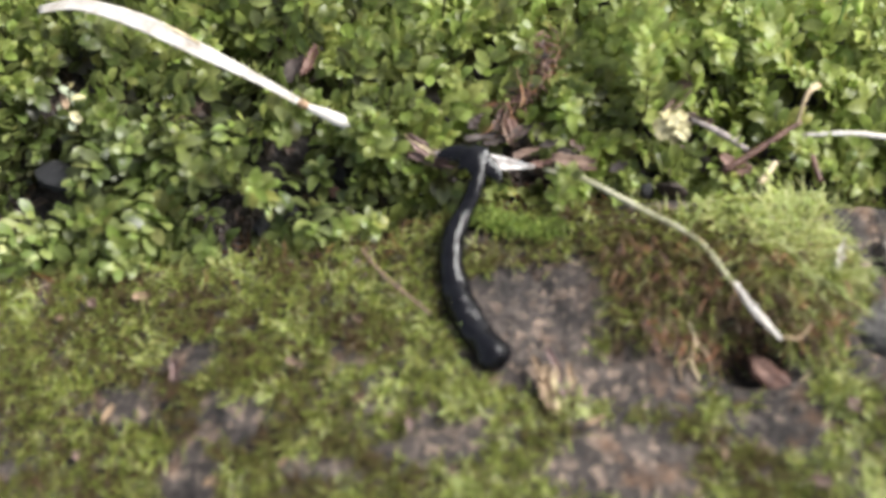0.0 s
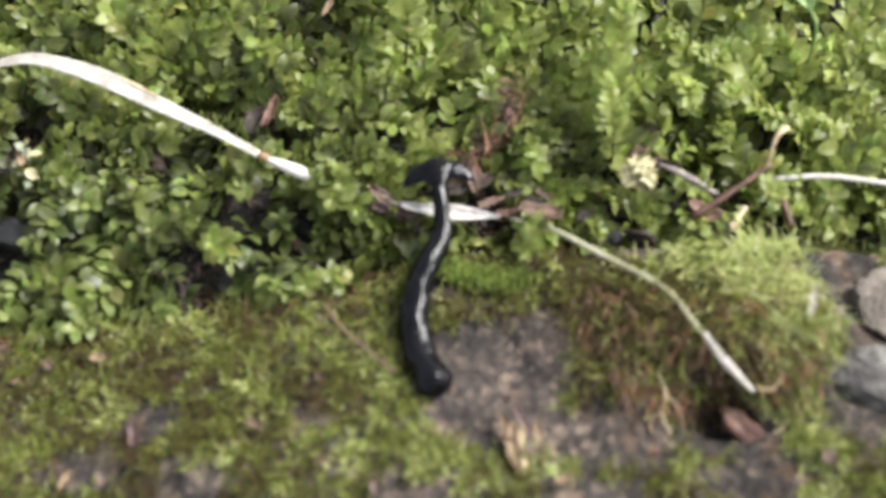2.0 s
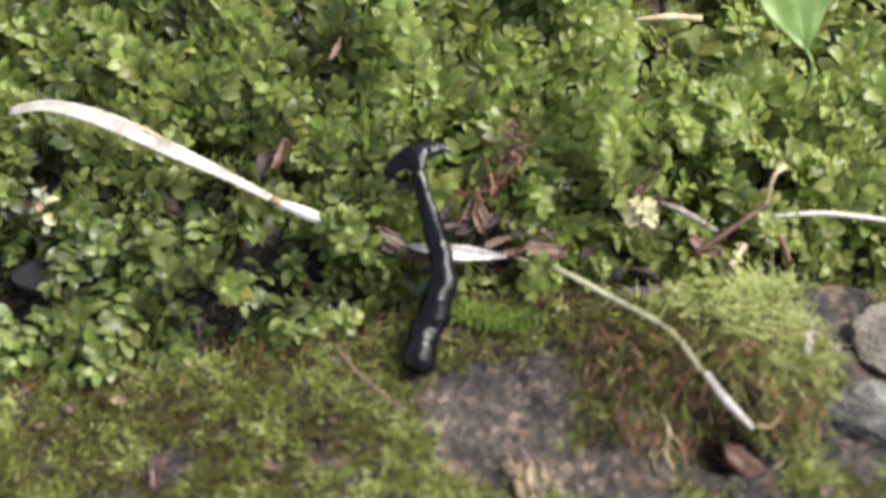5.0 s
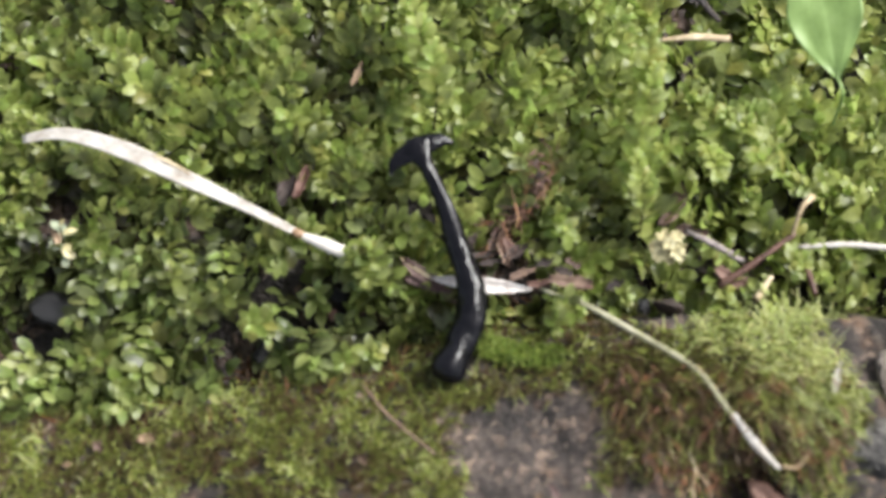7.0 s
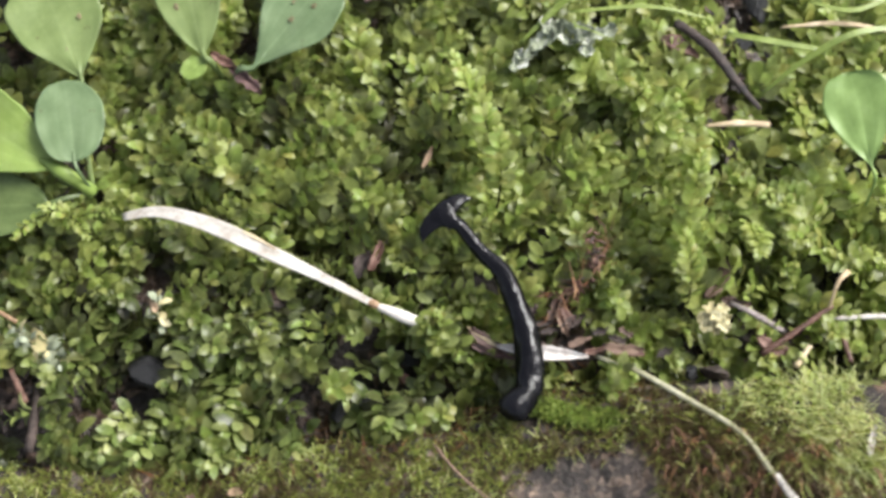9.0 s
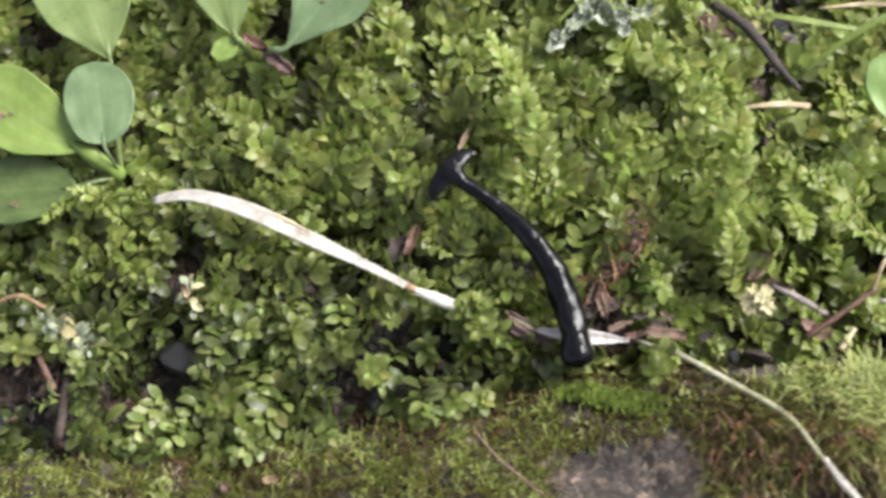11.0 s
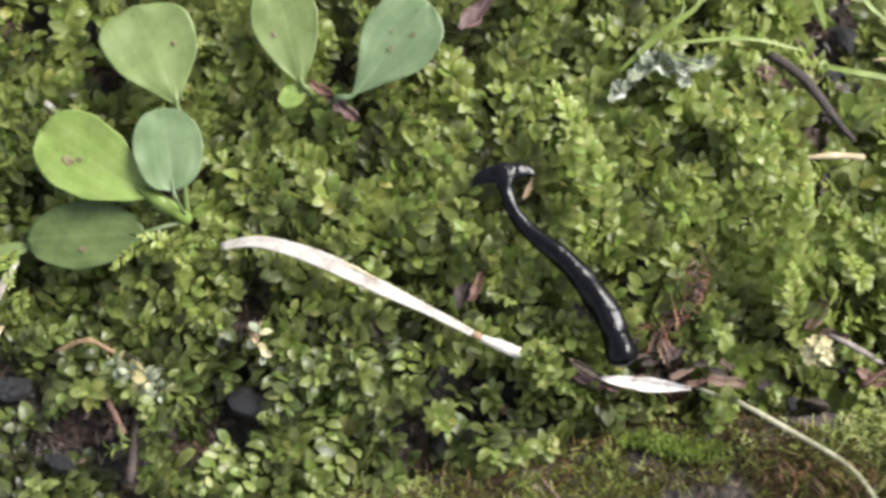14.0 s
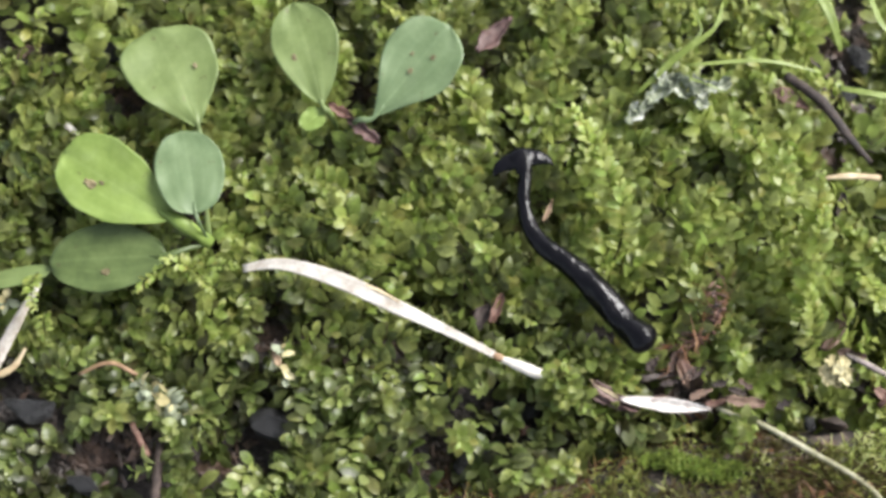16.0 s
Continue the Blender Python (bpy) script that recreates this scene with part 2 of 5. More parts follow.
LICHEN = mottled("grey_lichen", ((0.3, (0.11, 0.12, 0.07)), (0.5, (0.25, 0.28, 0.19)), (0.60, (0.38, 0.40, 0.33)), (0.7, (0.62, 0.62, 0.58))), 320.0, 0.75, 0.8, 0.0005)
CREAM = mottled("cream_petal", ((0.3, (0.30, 0.25, 0.11)), (0.5, (0.46, 0.41, 0.22)), (0.7, (0.62, 0.58, 0.38))), 320.0, 0.6, 0.5, 0.0003, 0.25)
GREEN_GRASS = mottled("fresh_grass", ((0.3, (0.12, 0.17, 0.030)), (0.5, (0.19, 0.25, 0.050)), (0.7, (0.28, 0.35, 0.10))), 150.0, 0.4, 0.3, 0.0002, 0.3)
BLEMISH = mottled("leaf_blemish", ((0.35, (0.095, 0.080, 0.035)), (0.65, (0.20, 0.16, 0.085))), 500.0, 0.6, 0.3)
LEAF_BRIGHT = leaf_blade_mat("bright_green_leaf", (0.135, 0.200, 0.040), (0.180, 0.250, 0.060), (0.220, 0.290, 0.095), 0.48, 0.6)
LEAF_FRESH = leaf_blade_mat("fresh_green_leaf", (0.140, 0.220, 0.058), (0.185, 0.280, 0.080), (0.225, 0.320, 0.110), 0.48, 0.3)
LEAF_MID = leaf_blade_mat("mid_green_leaf", (0.105, 0.145, 0.044), (0.138, 0.185, 0.062), (0.172, 0.220, 0.085), 0.48, 0.8)
LEAF_BLUE = leaf_blade_mat("blue_green_leaf", (0.092, 0.140, 0.064), (0.124, 0.176, 0.084), (0.158, 0.214, 0.112), 0.38, 0.7)
# darker copy of the leaf green: shade on the low leaves, put into the colour
LEAF_SHADED = leaf_blade_mat("shaded_green_leaf", (0.056, 0.082, 0.026), (0.084, 0.118, 0.038), (0.125, 0.165, 0.060), 0.40, 0.5)


# ---- helpers for building, all in millimetres ----
rng = np.random.default_rng(7)


def mesh_of(name, verts, faces, mat, smooth=True, tone=None, vein=None):
    me = bpy.data.meshes.new(name)
    v = np.asarray(verts, float) * MM
    me.from_pydata(v.tolist(), [], faces if isinstance(faces, list) else faces.tolist())
    me.materials.append(mat)
    if smooth:
        me.polygons.foreach_set("use_smooth", [True] * len(me.polygons))
    for key, values in (("tone", tone), ("vein", vein)):
        if values is not None:
            a = me.attributes.new(key, "FLOAT", "POINT")
            a.data.foreach_set("value", np.asarray(values, np.float32))
    me.update()
    return me


def thing(name, label, category, at=(0, 0, 0), group="", kind=""):
    ob = new(name)
    ob.empty_display_size = 0.002
    ob.location = Vector(at) * MM
    return tagged(ob, label, category, group, kind)


def part(name, me, parent, label="", m=None):
    ob = new(name, me)
    ob.parent = parent
    if m is not None:
        ob.matrix_basis = m
    if label:
        tagged(ob, label)
    return ob


def solid(name, me, label, category, group="", kind="", m=None):
    ob = tagged(new(name, me), label, category, group, kind)
    if m is not None:
        ob.matrix_basis = m
    return ob


def nz(x, y, s, o=0.0):
    return noise.noise(Vector((x / s + o, y / s - o, o * 1.7)))


def smooth01(t):
    t = min(1.0, max(0.0, t))
    return t * t * (3 - 2 * t)


EDGE_X = (-170, -58, -36, -13, 9, 24, 32, 54, 64, 90, 170)
EDGE_Y = (2, 9, 11.5, 15, 18, 24, 30, 31, 32, 33, 31)


def edge(x):
    """Where the leafy moss meets the rock."""
    return float(np.interp(x, EDGE_X, EDGE_Y)) + 2.0 * nz(x, 0, 9, 3.1)


def cushion(x, y):
    return math.exp(-(((x - 80) / 25) ** 2 + ((y - 15) / 12) ** 2))


def rock_top(x, y):
    """Height of the rock's face; it drops into the soil behind its edge."""
    z = 2.6 + 0.20 * (12 - y) - 7.5 * smooth01((8 - x) / 60) + 5.0 * cushion(x, y)
    z -= 0.0012 * max(0.0, -20 - y) ** 2
    z += 2.4 * nz(x, y, 26, 1.3) + 1.6 * nz(x, y, 9, 5.5) + 0.9 * abs(nz(x, y, 3.4, 8.2)) + 0.25 * nz(x, y, 1.5, 2.2)
    z -= 4.5 * smooth01((y - 24) / 5) * smooth01((x - 24) / 6) * smooth01((66 - x) / 8)
    z -= 11.0 * math.exp(-(((x - 85) / 7.5) ** 2 + ((y + 4) / 5.5) ** 2))
    d = y - edge(x) + 2.0
    return z - 22 * smooth01(d / 9.0)


HOLLOWS = ((-5, 32, 14, 8.5), (-17, 22, 6, 4), (12, 27, 8, 4), (-61.5, 32, 8, 6.5), (70, 32, 7, 4), (85, 43, 6, 3), (-97, 26, 5, 9), (-86, 90, 9, 6), (-101, 112, 6, 9), (-84, 79, 6, 5), (-43, 113, 5, 4), (82, 134, 8, 16), (-125, 128, 14, 8), (80, 106, 6, 9), (37, 41, 14, 4), (-24, 46, 5, 4), (-42, 50, 6, 4), (-58, 54, 8, 4), (-90, 20, 7, 9), (-106, 21, 7, 6), (-74, 20, 4, 5), (-123, 36, 9, 8), (-112, 33, 7, 6), (-10, 58.5, 5, 4))


def soil_top(x, y):
    z = -11.0 + 2.4 * nz(x, y, 28, 0.4) + 1.3 * nz(x, y, 9, 6.6) + 0.8 * nz(x, y, 3.2, 4.1)
    for hx, hy, rx, ry in HOLLOWS:
        z -= 2.0 * math.exp(-((x - hx) / rx) ** 2 - ((y - hy) / ry) ** 2)
    far = max(abs(x), abs(y - 40))
    if far > 260:
        z += 0.05 * (far - 260) * nz(x, y, 900, 2.7)
    return z


# ---- ground: one sheet from the moss bank to the horizon ----
def ground_sheet():
    inner = list(np.arange(-190, 190.1, 2.4))
    step, out = 2.4, [190.0]
    while out[-1] < 60000:
        step *= 1.28
        out.append(out[-1] + step)
    axis = [-v for v in reversed(out[1:])] + inner + out[1:]
    n = len(axis)
    verts = [(x, y + 40, soil_top(x, y + 40)) for y in axis for x in axis]
    faces = [(j * n + i, j * n + i + 1, (j + 1) * n + i + 1, (j + 1) * n + i) for j in range(n - 1) for i in range(n - 1)]
    solid("ground", mesh_of("ground", verts, faces, SOIL), "dark damp humus soil under the moss", "ground", kind="structure")


def rock_slab():
    xs, ys = np.arange(-165, 165.1, 1.1), np.arange(-150, 46.1, 1.1)
    verts, n = [], len(xs)
    for y in ys:
        for x in xs:
            rim = max(0.0, abs(x) - 145) ** 2 * 0.08 + max(0.0, -125 - y) ** 2 * 0.08
            verts.append((x, y, max(-24.0, rock_top(x, y) - rim)))
    faces = [(j * n + i, j * n + i + 1, (j + 1) * n + i + 1, (j + 1) * n + i) for j in range(len(ys) - 1) for i in range(n - 1)]
    base = len(verts)
    verts += [(xs[0], ys[0], -26), (xs[-1], ys[0], -26), (xs[-1], ys[-1], -26), (xs[0], ys[-1], -26)]
    m = len(ys)
    faces.append([base] + list(range(0, n)) + [base + 1])
    faces.append([base + 1] + [j * n + n - 1 for j in range(m)] + [base + 2])
    faces.append([base + 2] + [(m - 1) * n + i for i in reversed(range(n))] + [base + 3])
    faces.append([base + 3] + [j * n for j in reversed(range(m))] + [base])
    faces.append([base, base + 1, base + 2, base + 3])
    solid("rock", mesh_of("rock", verts, faces, ROCK), "grey-brown weathered rock partly covered with moss", "rock")


ground_sheet()
rock_slab()

# ---- moss ----
# Leaf of the leafy moss: broad, pointed, folded along its midrib and arched.
LEAF_U = (0.0, 0.15, 0.40, 0.68, 0.90, 1.0)
LEAF_W = (0.20, 0.52, 0.90, 0.97, 0.52, 0.0)


def moss_leaf_template():
    pts, faces = [], []
    for u, wd in zip(LEAF_U, LEAF_W):
        z = 0.16 * math.sin(u * 2.4) - 0.14 * u * u
        if wd == 0.0:
            pts.append((0, u, z))
        else:
            pts += [(-0.5 * wd, u, z + 0.07 * wd), (0, u, z), (0.5 * wd, u, z + 0.07 * wd)]
    for r in range(4):
        a, b = 3 * r, 3 * r + 3
        faces += [(a, a + 1, b + 1, b), (a + 1, a + 2, b + 2, b + 1)]
    faces += [(12, 13, 15), (13, 14, 15)]
    return np.array(pts, float), faces


LT, LF = moss_leaf_template()
# darker along the midrib, paler at the margin and the tip
LEAF_TONE = np.array([-0.07 if abs(p[0]) < 1e-6 and p[1] < 0.99 else 0.05 * p[1] for p in LT])


def unit(v):
    return v / (np.linalg.norm(v) + 1e-9)


class Leaves:
    """Collects leaves and joins them into one mesh."""

    def __init__(self):
        self.v, self.tone, self.f, self.n = [], [], [], 0

    def add(self, p, d, up, length, width, tone):
        d = unit(d)
        s = unit(np.cross(d, up))
        n = np.cross(s, d)
        curl = 0.3 + 1.4 * ((self.n * 0.6180339) % 1.0)
        v = p + length * LT[:, 1:2] * d + width * LT[:, 0:1] * s + length * curl * LT[:, 2:3] * n
        self.v.append(v)
        self.tone.append(LEAF_TONE + tone)
        self.f += [tuple(i + self.n for i in f) for f in LF]
        self.n += len(v)

    def strand(self, pts, width, tones):
        """A thin tapering strip along pts."""
        pts = np.asarray(pts, float)
        side = unit(np.cross(pts[-1] - pts[0], (0.3, -0.5, 0.8)))
        k = len(pts)
        wd = np.linspace(1, 0.25, k)[:, None] * width * 0.5
        v = np.concatenate([pts - side * wd, pts + side * wd])
        self.v.append(v)
        self.tone.append(np.r_[tones, tones])
        self.f += [(self.n + i, self.n + i + 1, self.n + k + i + 1, self.n + k + i) for i in range(k - 1)]
        self.n += len(v)

    def mesh(self, name, mat):
        return mesh_of(name, np.concatenate(self.v), self.f, mat, True, tone=np.concatenate(self.tone))


def shoot_leaves(base, height, lean, count, size, tone, seed=0):
    """Leaves of one moss shoot: (place, way, up, length, width, tone), and the stem's line."""
    r = np.random.default_rng(seed)
    base = np.asarray(base, float)
    top = base + np.array([lean[0] * height, lean[1] * height, height])
    mid = base + np.array([lean[0] * height * 0.3, lean[1] * height * 0.3, height * 0.62])
    stem = [(1 - u) ** 2 * base + 2 * u * (1 - u) * mid + u * u * top for u in np.linspace(0, 1, 6)]
    out, turn = [], r.uniform(0, 6.28)
    for i in range(count):
        u = 0.30 + 0.70 * (i / (count - 1)) ** 0.85
        p = (1 - u) ** 2 * base + 2 * u * (1 - u) * mid + u * u * top
        t = unit(2 * (1 - u) * (mid - base) + 2 * u * (top - mid))
        a = unit(np.cross(t, (0.21, 0.93, 0.3)))
        b = np.cross(t, a)
        turn += 2.4 + r.normal(0, 0.25)
        spread = math.radians(80 - 34 * max(0.0, u - 0.6) / 0.4 + r.normal(0, 9))
        out_way = math.cos(turn) * a + math.sin(turn) * b
        d = math.sin(spread) * out_way + math.cos(spread) * t
        up = t * math.sin(spread) - out_way * math.cos(spread)
        L = size * (1.0 - 0.55 * max(0.0, u - 0.72) / 0.28) * r.uniform(0.82, 1.15)
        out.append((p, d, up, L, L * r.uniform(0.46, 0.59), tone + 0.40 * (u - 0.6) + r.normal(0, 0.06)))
    return out, stem


def frond_leaves(base, height, way, reach, size, tone, seed=0, count=0):
    """Leaves of an arching flat moss shoot: two side rows and a sparse upper row, and the stem's line."""
    r = np.random.default_rng(seed)
    base = np.asarray(base, float)
    ahead = np.array([math.cos(way), math.sin(way), 0.0])
    mid = base + ahead * reach * 0.22 + np.array([0, 0, height * 0.95])
    top = base + ahead * reach + np.array([0, 0, height * r.uniform(0.82, 1.12)])
    sway = np.array([-ahead[1], ahead[0], 0]) * r.normal(0, 0.14) * reach
    mid = mid + sway
    stem = [(1 - u) ** 2 * base + 2 * u * (1 - u) * mid + u * u * top for u in np.linspace(0, 1, 6)]
    out = []
    roll = r.normal(0, 0.42)
    count = count or max(8, int(reach * 0.9))
    for i in range(count):
        u = 0.30 + 0.68 * (i / (count - 1)) ** 0.92
        p = (1 - u) ** 2 * base + 2 * u * (1 - u) * mid + u * u * top
        t = unit(2 * (1 - u) * (mid - base) + 2 * u * (top - mid))
        a = unit(np.cross(t, (0.02, 0.03, 1.0)))
        n = np.cross(a, t)
        a, n = a * math.cos(roll) + n * math.sin(roll), n * math.cos(roll) - a * math.sin(roll)
        grow = (0.80 + 0.20 * min(1.0, (u - 0.3) / 0.2)) * (1 - 0.50 * max(0.0, u - 0.70) / 0.30)
        L = size * grow * r.uniform(0.84, 1.14)
        spread = math.radians(66 - 34 * max(0.0, u - 0.72) / 0.28 + r.normal(0, 8))
        side = 1 if i % 2 else -1
        d = math.cos(spread) * t + side * math.sin(spread) * a + r.normal(0.14, 0.24) * n
        up = n + r.normal(0, 0.30) * t - side * r.normal(0.12, 0.34) * a
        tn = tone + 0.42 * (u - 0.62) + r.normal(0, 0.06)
        out.append((p, d, up, L, L * r.uniform(0.46, 0.59), tn))
        if i % 3 == 1 or i > count - 4:
            d = 0.8 * t + r.normal(0.52, 0.12) * n + r.normal(0, 0.35) * a
            out.append((p, d, n - 0.6 * t, L * 0.74, L * 0.48, tn + 0.05))
    return out, stem


def in_hollow(x, y, grow=1.0):
    return any(((x - hx) / (rx * grow)) ** 2 + ((y - hy) / (ry * grow)) ** 2 < 1 for hx, hy, rx, ry in HOLLOWS)


def region_lean(x, y):
    ax = 1.4 * nz(x, y, 24, 9.1) + (0.15 if x > 30 else -0.1)
    ay = 1.4 * nz(x, y, 24, 12.4) - 0.1
    return ax, ay


def frond_way(x, y):
    """Where the flat shoots point: up the bank above, out over the rock below, wandering in patches."""
    up = smooth01((y - 34) / 26)
    return math.radians(-95 + 185 * up) + 2.6 * nz(x, y, 17, 61.0) + 0.5 * nz(x, y, 6, 63.0)


def leafy_moss():
    bag, wet = Leaves(), Leaves()
    n = 0
    for yy in np.arange(0, 172, 4.7):
        for xx in np.arange(-172, 160, 4.8):
            x, y = xx + rng.uniform(-2.1, 2.1), yy + rng.uniform(-2.1, 2.1)
            e = edge(x)
            if y < e + 1.5 or rng.random() < 0.05:
                continue
            if in_hollow(x, y, 1.0) and rng.random() < 0.92:
                continue
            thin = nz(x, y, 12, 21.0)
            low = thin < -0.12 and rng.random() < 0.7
            if low and rng.random() < 0.16:
                continue
            n += 1
            h = 9.3 + 2.8 * nz(x, y, 16, 31.0) + rng.uniform(-2.8, 2.8)
            h -= 4.5 * (smooth01((x - 58) / 20) * smooth01((y - 68) / 20) + smooth01((-80 - x) / 15) * smooth01((62 - y) / 15))
            fine_ = smooth01((y - 48) / 18)
            # tone rises to the right: the brighter light there, put into the leaf colour
            tone = 0.43 + 0.09 * fine_ + 0.26 * nz(x, y, 15, 51.0) + rng.normal(0, 0.08) + 0.16 * smooth01((x - 10) / 80) - 0.04 * smooth01((-45 - x) / 25) * smooth01((75 - y) / 20)
            # low shoots in the gaps: older leaves, with the gap's shade painted in too
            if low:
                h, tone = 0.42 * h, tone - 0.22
            z = soil_top(x, y) - 0.5
            if rng.random() < 0.48 + 0.36 * fine_:
                size = 5.2 + 0.7 * nz(x, y, 22, 41.0) + rng.uniform(-0.8, 0.8) + 0.2 * fine_
                way = frond_way(x, y) + rng.normal(0, 0.42)
                reach = rng.uniform(10.0, 18.0)
                bx, by = x - 0.55 * reach * math.cos(way), y - 0.55 * reach * math.sin(way)
                if in_hollow(x + 0.4 * reach * math.cos(way), y + 0.4 * reach * math.sin(way), 0.8) or by < e - 1:
                    reach *= 0.6
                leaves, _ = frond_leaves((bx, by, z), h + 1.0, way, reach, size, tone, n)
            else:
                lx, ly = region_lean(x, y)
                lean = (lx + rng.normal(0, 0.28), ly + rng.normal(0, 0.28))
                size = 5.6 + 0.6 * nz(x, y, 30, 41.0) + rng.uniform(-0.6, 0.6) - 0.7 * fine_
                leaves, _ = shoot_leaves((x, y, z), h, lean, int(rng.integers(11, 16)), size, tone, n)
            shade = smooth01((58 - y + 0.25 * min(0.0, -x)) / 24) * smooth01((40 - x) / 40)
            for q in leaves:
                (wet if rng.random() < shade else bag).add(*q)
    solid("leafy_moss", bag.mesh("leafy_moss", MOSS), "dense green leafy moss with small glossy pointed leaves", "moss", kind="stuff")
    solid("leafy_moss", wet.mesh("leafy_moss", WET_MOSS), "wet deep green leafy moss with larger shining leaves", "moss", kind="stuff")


# Bare patches of the rock: centre and half axes.
BARE = ((43, 6, 16, 11), (40, -6, 12, 7), (66, -9, 13, 6), (88, -7, 9, 5.5), (112, 2, 9, 9), (-13, -21.5, 8, 5), (-25, -9.5, 5, 4), (-37, -20, 8, 4), (-22, -34, 6, 7), (2, -30, 5, 3), (25, -24, 9, 5), (60, -26, 14, 8), (90, -18, 10, 5), (117, 18, 10, 9), (116, 4, 9, 7), (112, 28, 7, 3))


def bareness(x, y):
    b = 0.0
    for bx, by, rx, ry in BARE:
        q = ((x - bx) / rx) ** 2 + ((y - by) / ry) ** 2
        b = max(b, math.exp(-0.7 * q * q))
    return b


def feather_moss():
    """Short feathery moss: tufts of fine strands on the rock, a longer cushion with brown roots on its right."""
    bag = Leaves()
    for yy in np.arange(-78, 36, 2.1):
        for xx in np.arange(-150, 150, 2.1):
            x, y = xx + rng.uniform(-1.3, 1.3), yy + rng.uniform(-1.3, 1.3)
            if y > edge(x) + 3.0:
                continue
            c = cushion(x, y)
            cover = 0.84 + 0.5 * nz(x, y, 13, 15.0) + 0.5 * nz(x, y, 5, 16.0) - 1.55 * bareness(x, y) + 0.6 * c * smooth01((y + 1) / 5)
            if rng.random() > cover * 1.35 or (y > 26 and in_hollow(x, y, 1.1)):
                continue
            z = rock_top(x, y)
            if z < -13:
                continue
            long_ = 3.9 + 5.5 * c + 1.3 * nz(x, y, 11, 18.0) + rng.uniform(-0.7, 1.0)
            tone = 0.37 + 0.46 * nz(x, y, 12, 19.0) + rng.normal(0, 0.24) + (0.42 * smooth01((y - 14) / 14) * smooth01((x - 66) / 25) - 0.60 * smooth01((25 - y) / 10) * smooth01((98 - x) / 12)) * min(1.0, c * 1.7) + 0.6 * c * nz(x, y, 4.0, 77.0)
            fringe = smooth01((x - 76) / 14) * smooth01((y - 6) / 10) * smooth01((112 - x) / 8)
            tone, long_ = tone + 0.55 * fringe + 0.22 * smooth01((x - 84) / 15), long_ + 1.5 * fringe
            if 26 < x < 48 and 19 < y < 25:
                continue
            elif 25 < x < 62 and y >= 27:
                # low brown-olive moss under the husk, its shadow painted in as dark tone
                tone, long_ = 0.12 + rng.normal(0, 0.12), long_ - 0.6
            lean = np.array([0.35 * nz(x, y, 9, 27.0), 0.3 * nz(x, y, 9, 28.0) - 0.55 * c - 0.1, 0.0])
            for k in range(int(rng.integers(9, 14))):
                a = rng.uniform(0, 6.283)
                out_ = np.array([math.cos(a), math.sin(a), 0.0]) * rng.uniform(0.2, 0.9)
                p0 = np.array([x, y, z - 0.4]) + np.array([rng.normal(0, 0.8), rng.normal(0, 0.8), 0])
                L = long_ * rng.uniform(0.6, 1.2)
                way = unit(out_ + lean + np.array([0, 0, 0.8]))
                p1 = p0 + way * L * 0.5
                p2 = p1 + unit(way + 0.5 * out_ + lean * 0.5 - np.array([0, 0, 0.30])) * L * 0.5
                tn = tone + rng.normal(0, 0.12 + 0.26 * c)
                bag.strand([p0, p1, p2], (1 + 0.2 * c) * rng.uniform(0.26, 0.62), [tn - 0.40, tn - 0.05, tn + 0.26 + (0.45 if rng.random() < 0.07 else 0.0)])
                # small side leaves give the strand its feather
                side = unit(np.cross(way, (0.1, 0.2, 1)))
                for s in (-1, 1):
                    q = p0 + (p1 - p0) * rng.uniform(0.5, 1.0)
                    bag.strand([q, q + (side * s + way * 0.8) * 0.55 * rng.uniform(0.7, 1.3)], 0.42, [tn, tn + 0.14])
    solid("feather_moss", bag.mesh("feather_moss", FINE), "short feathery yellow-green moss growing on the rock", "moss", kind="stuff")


def moss_ridge():
    """A low ridge of fresh, closely set moss along the top of the rock."""
    bag = Leaves()
    for i in range(600):
        u = rng.uniform(0, 1)
        x = 26.5 + 21 * u
        mid = 22.2 + 0.9 * math.sin(u * 7) - 1.5 * u
        y = mid + rng.uniform(-1, 1) * 2.2 * math.sqrt(max(0.05, math.sin(math.pi * u)))
        z = rock_top(x, y) - 0.6
        L = rng.uniform(2.0, 3.8)
        way = unit(np.array([rng.normal(0, 0.28) + 0.25 * nz(x, y, 4, 3.3), 0.5 + rng.normal(0, 0.25), 0.8]))
        p = np.array([x, y, z])
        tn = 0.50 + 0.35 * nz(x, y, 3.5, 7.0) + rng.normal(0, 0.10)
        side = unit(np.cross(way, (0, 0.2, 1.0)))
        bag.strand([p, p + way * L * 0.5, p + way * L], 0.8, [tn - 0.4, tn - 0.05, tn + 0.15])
        for k in (0.5, 0.75, 0.95):
            for s in (-1, 1):
                q = p + way * L * k
                bag.strand([q, q + (side * s * 0.8 + way * 0.6) * 1.1], 0.55, [tn - 0.1, tn + 0.2])
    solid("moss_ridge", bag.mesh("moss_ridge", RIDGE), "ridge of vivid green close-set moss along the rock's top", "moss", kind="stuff")


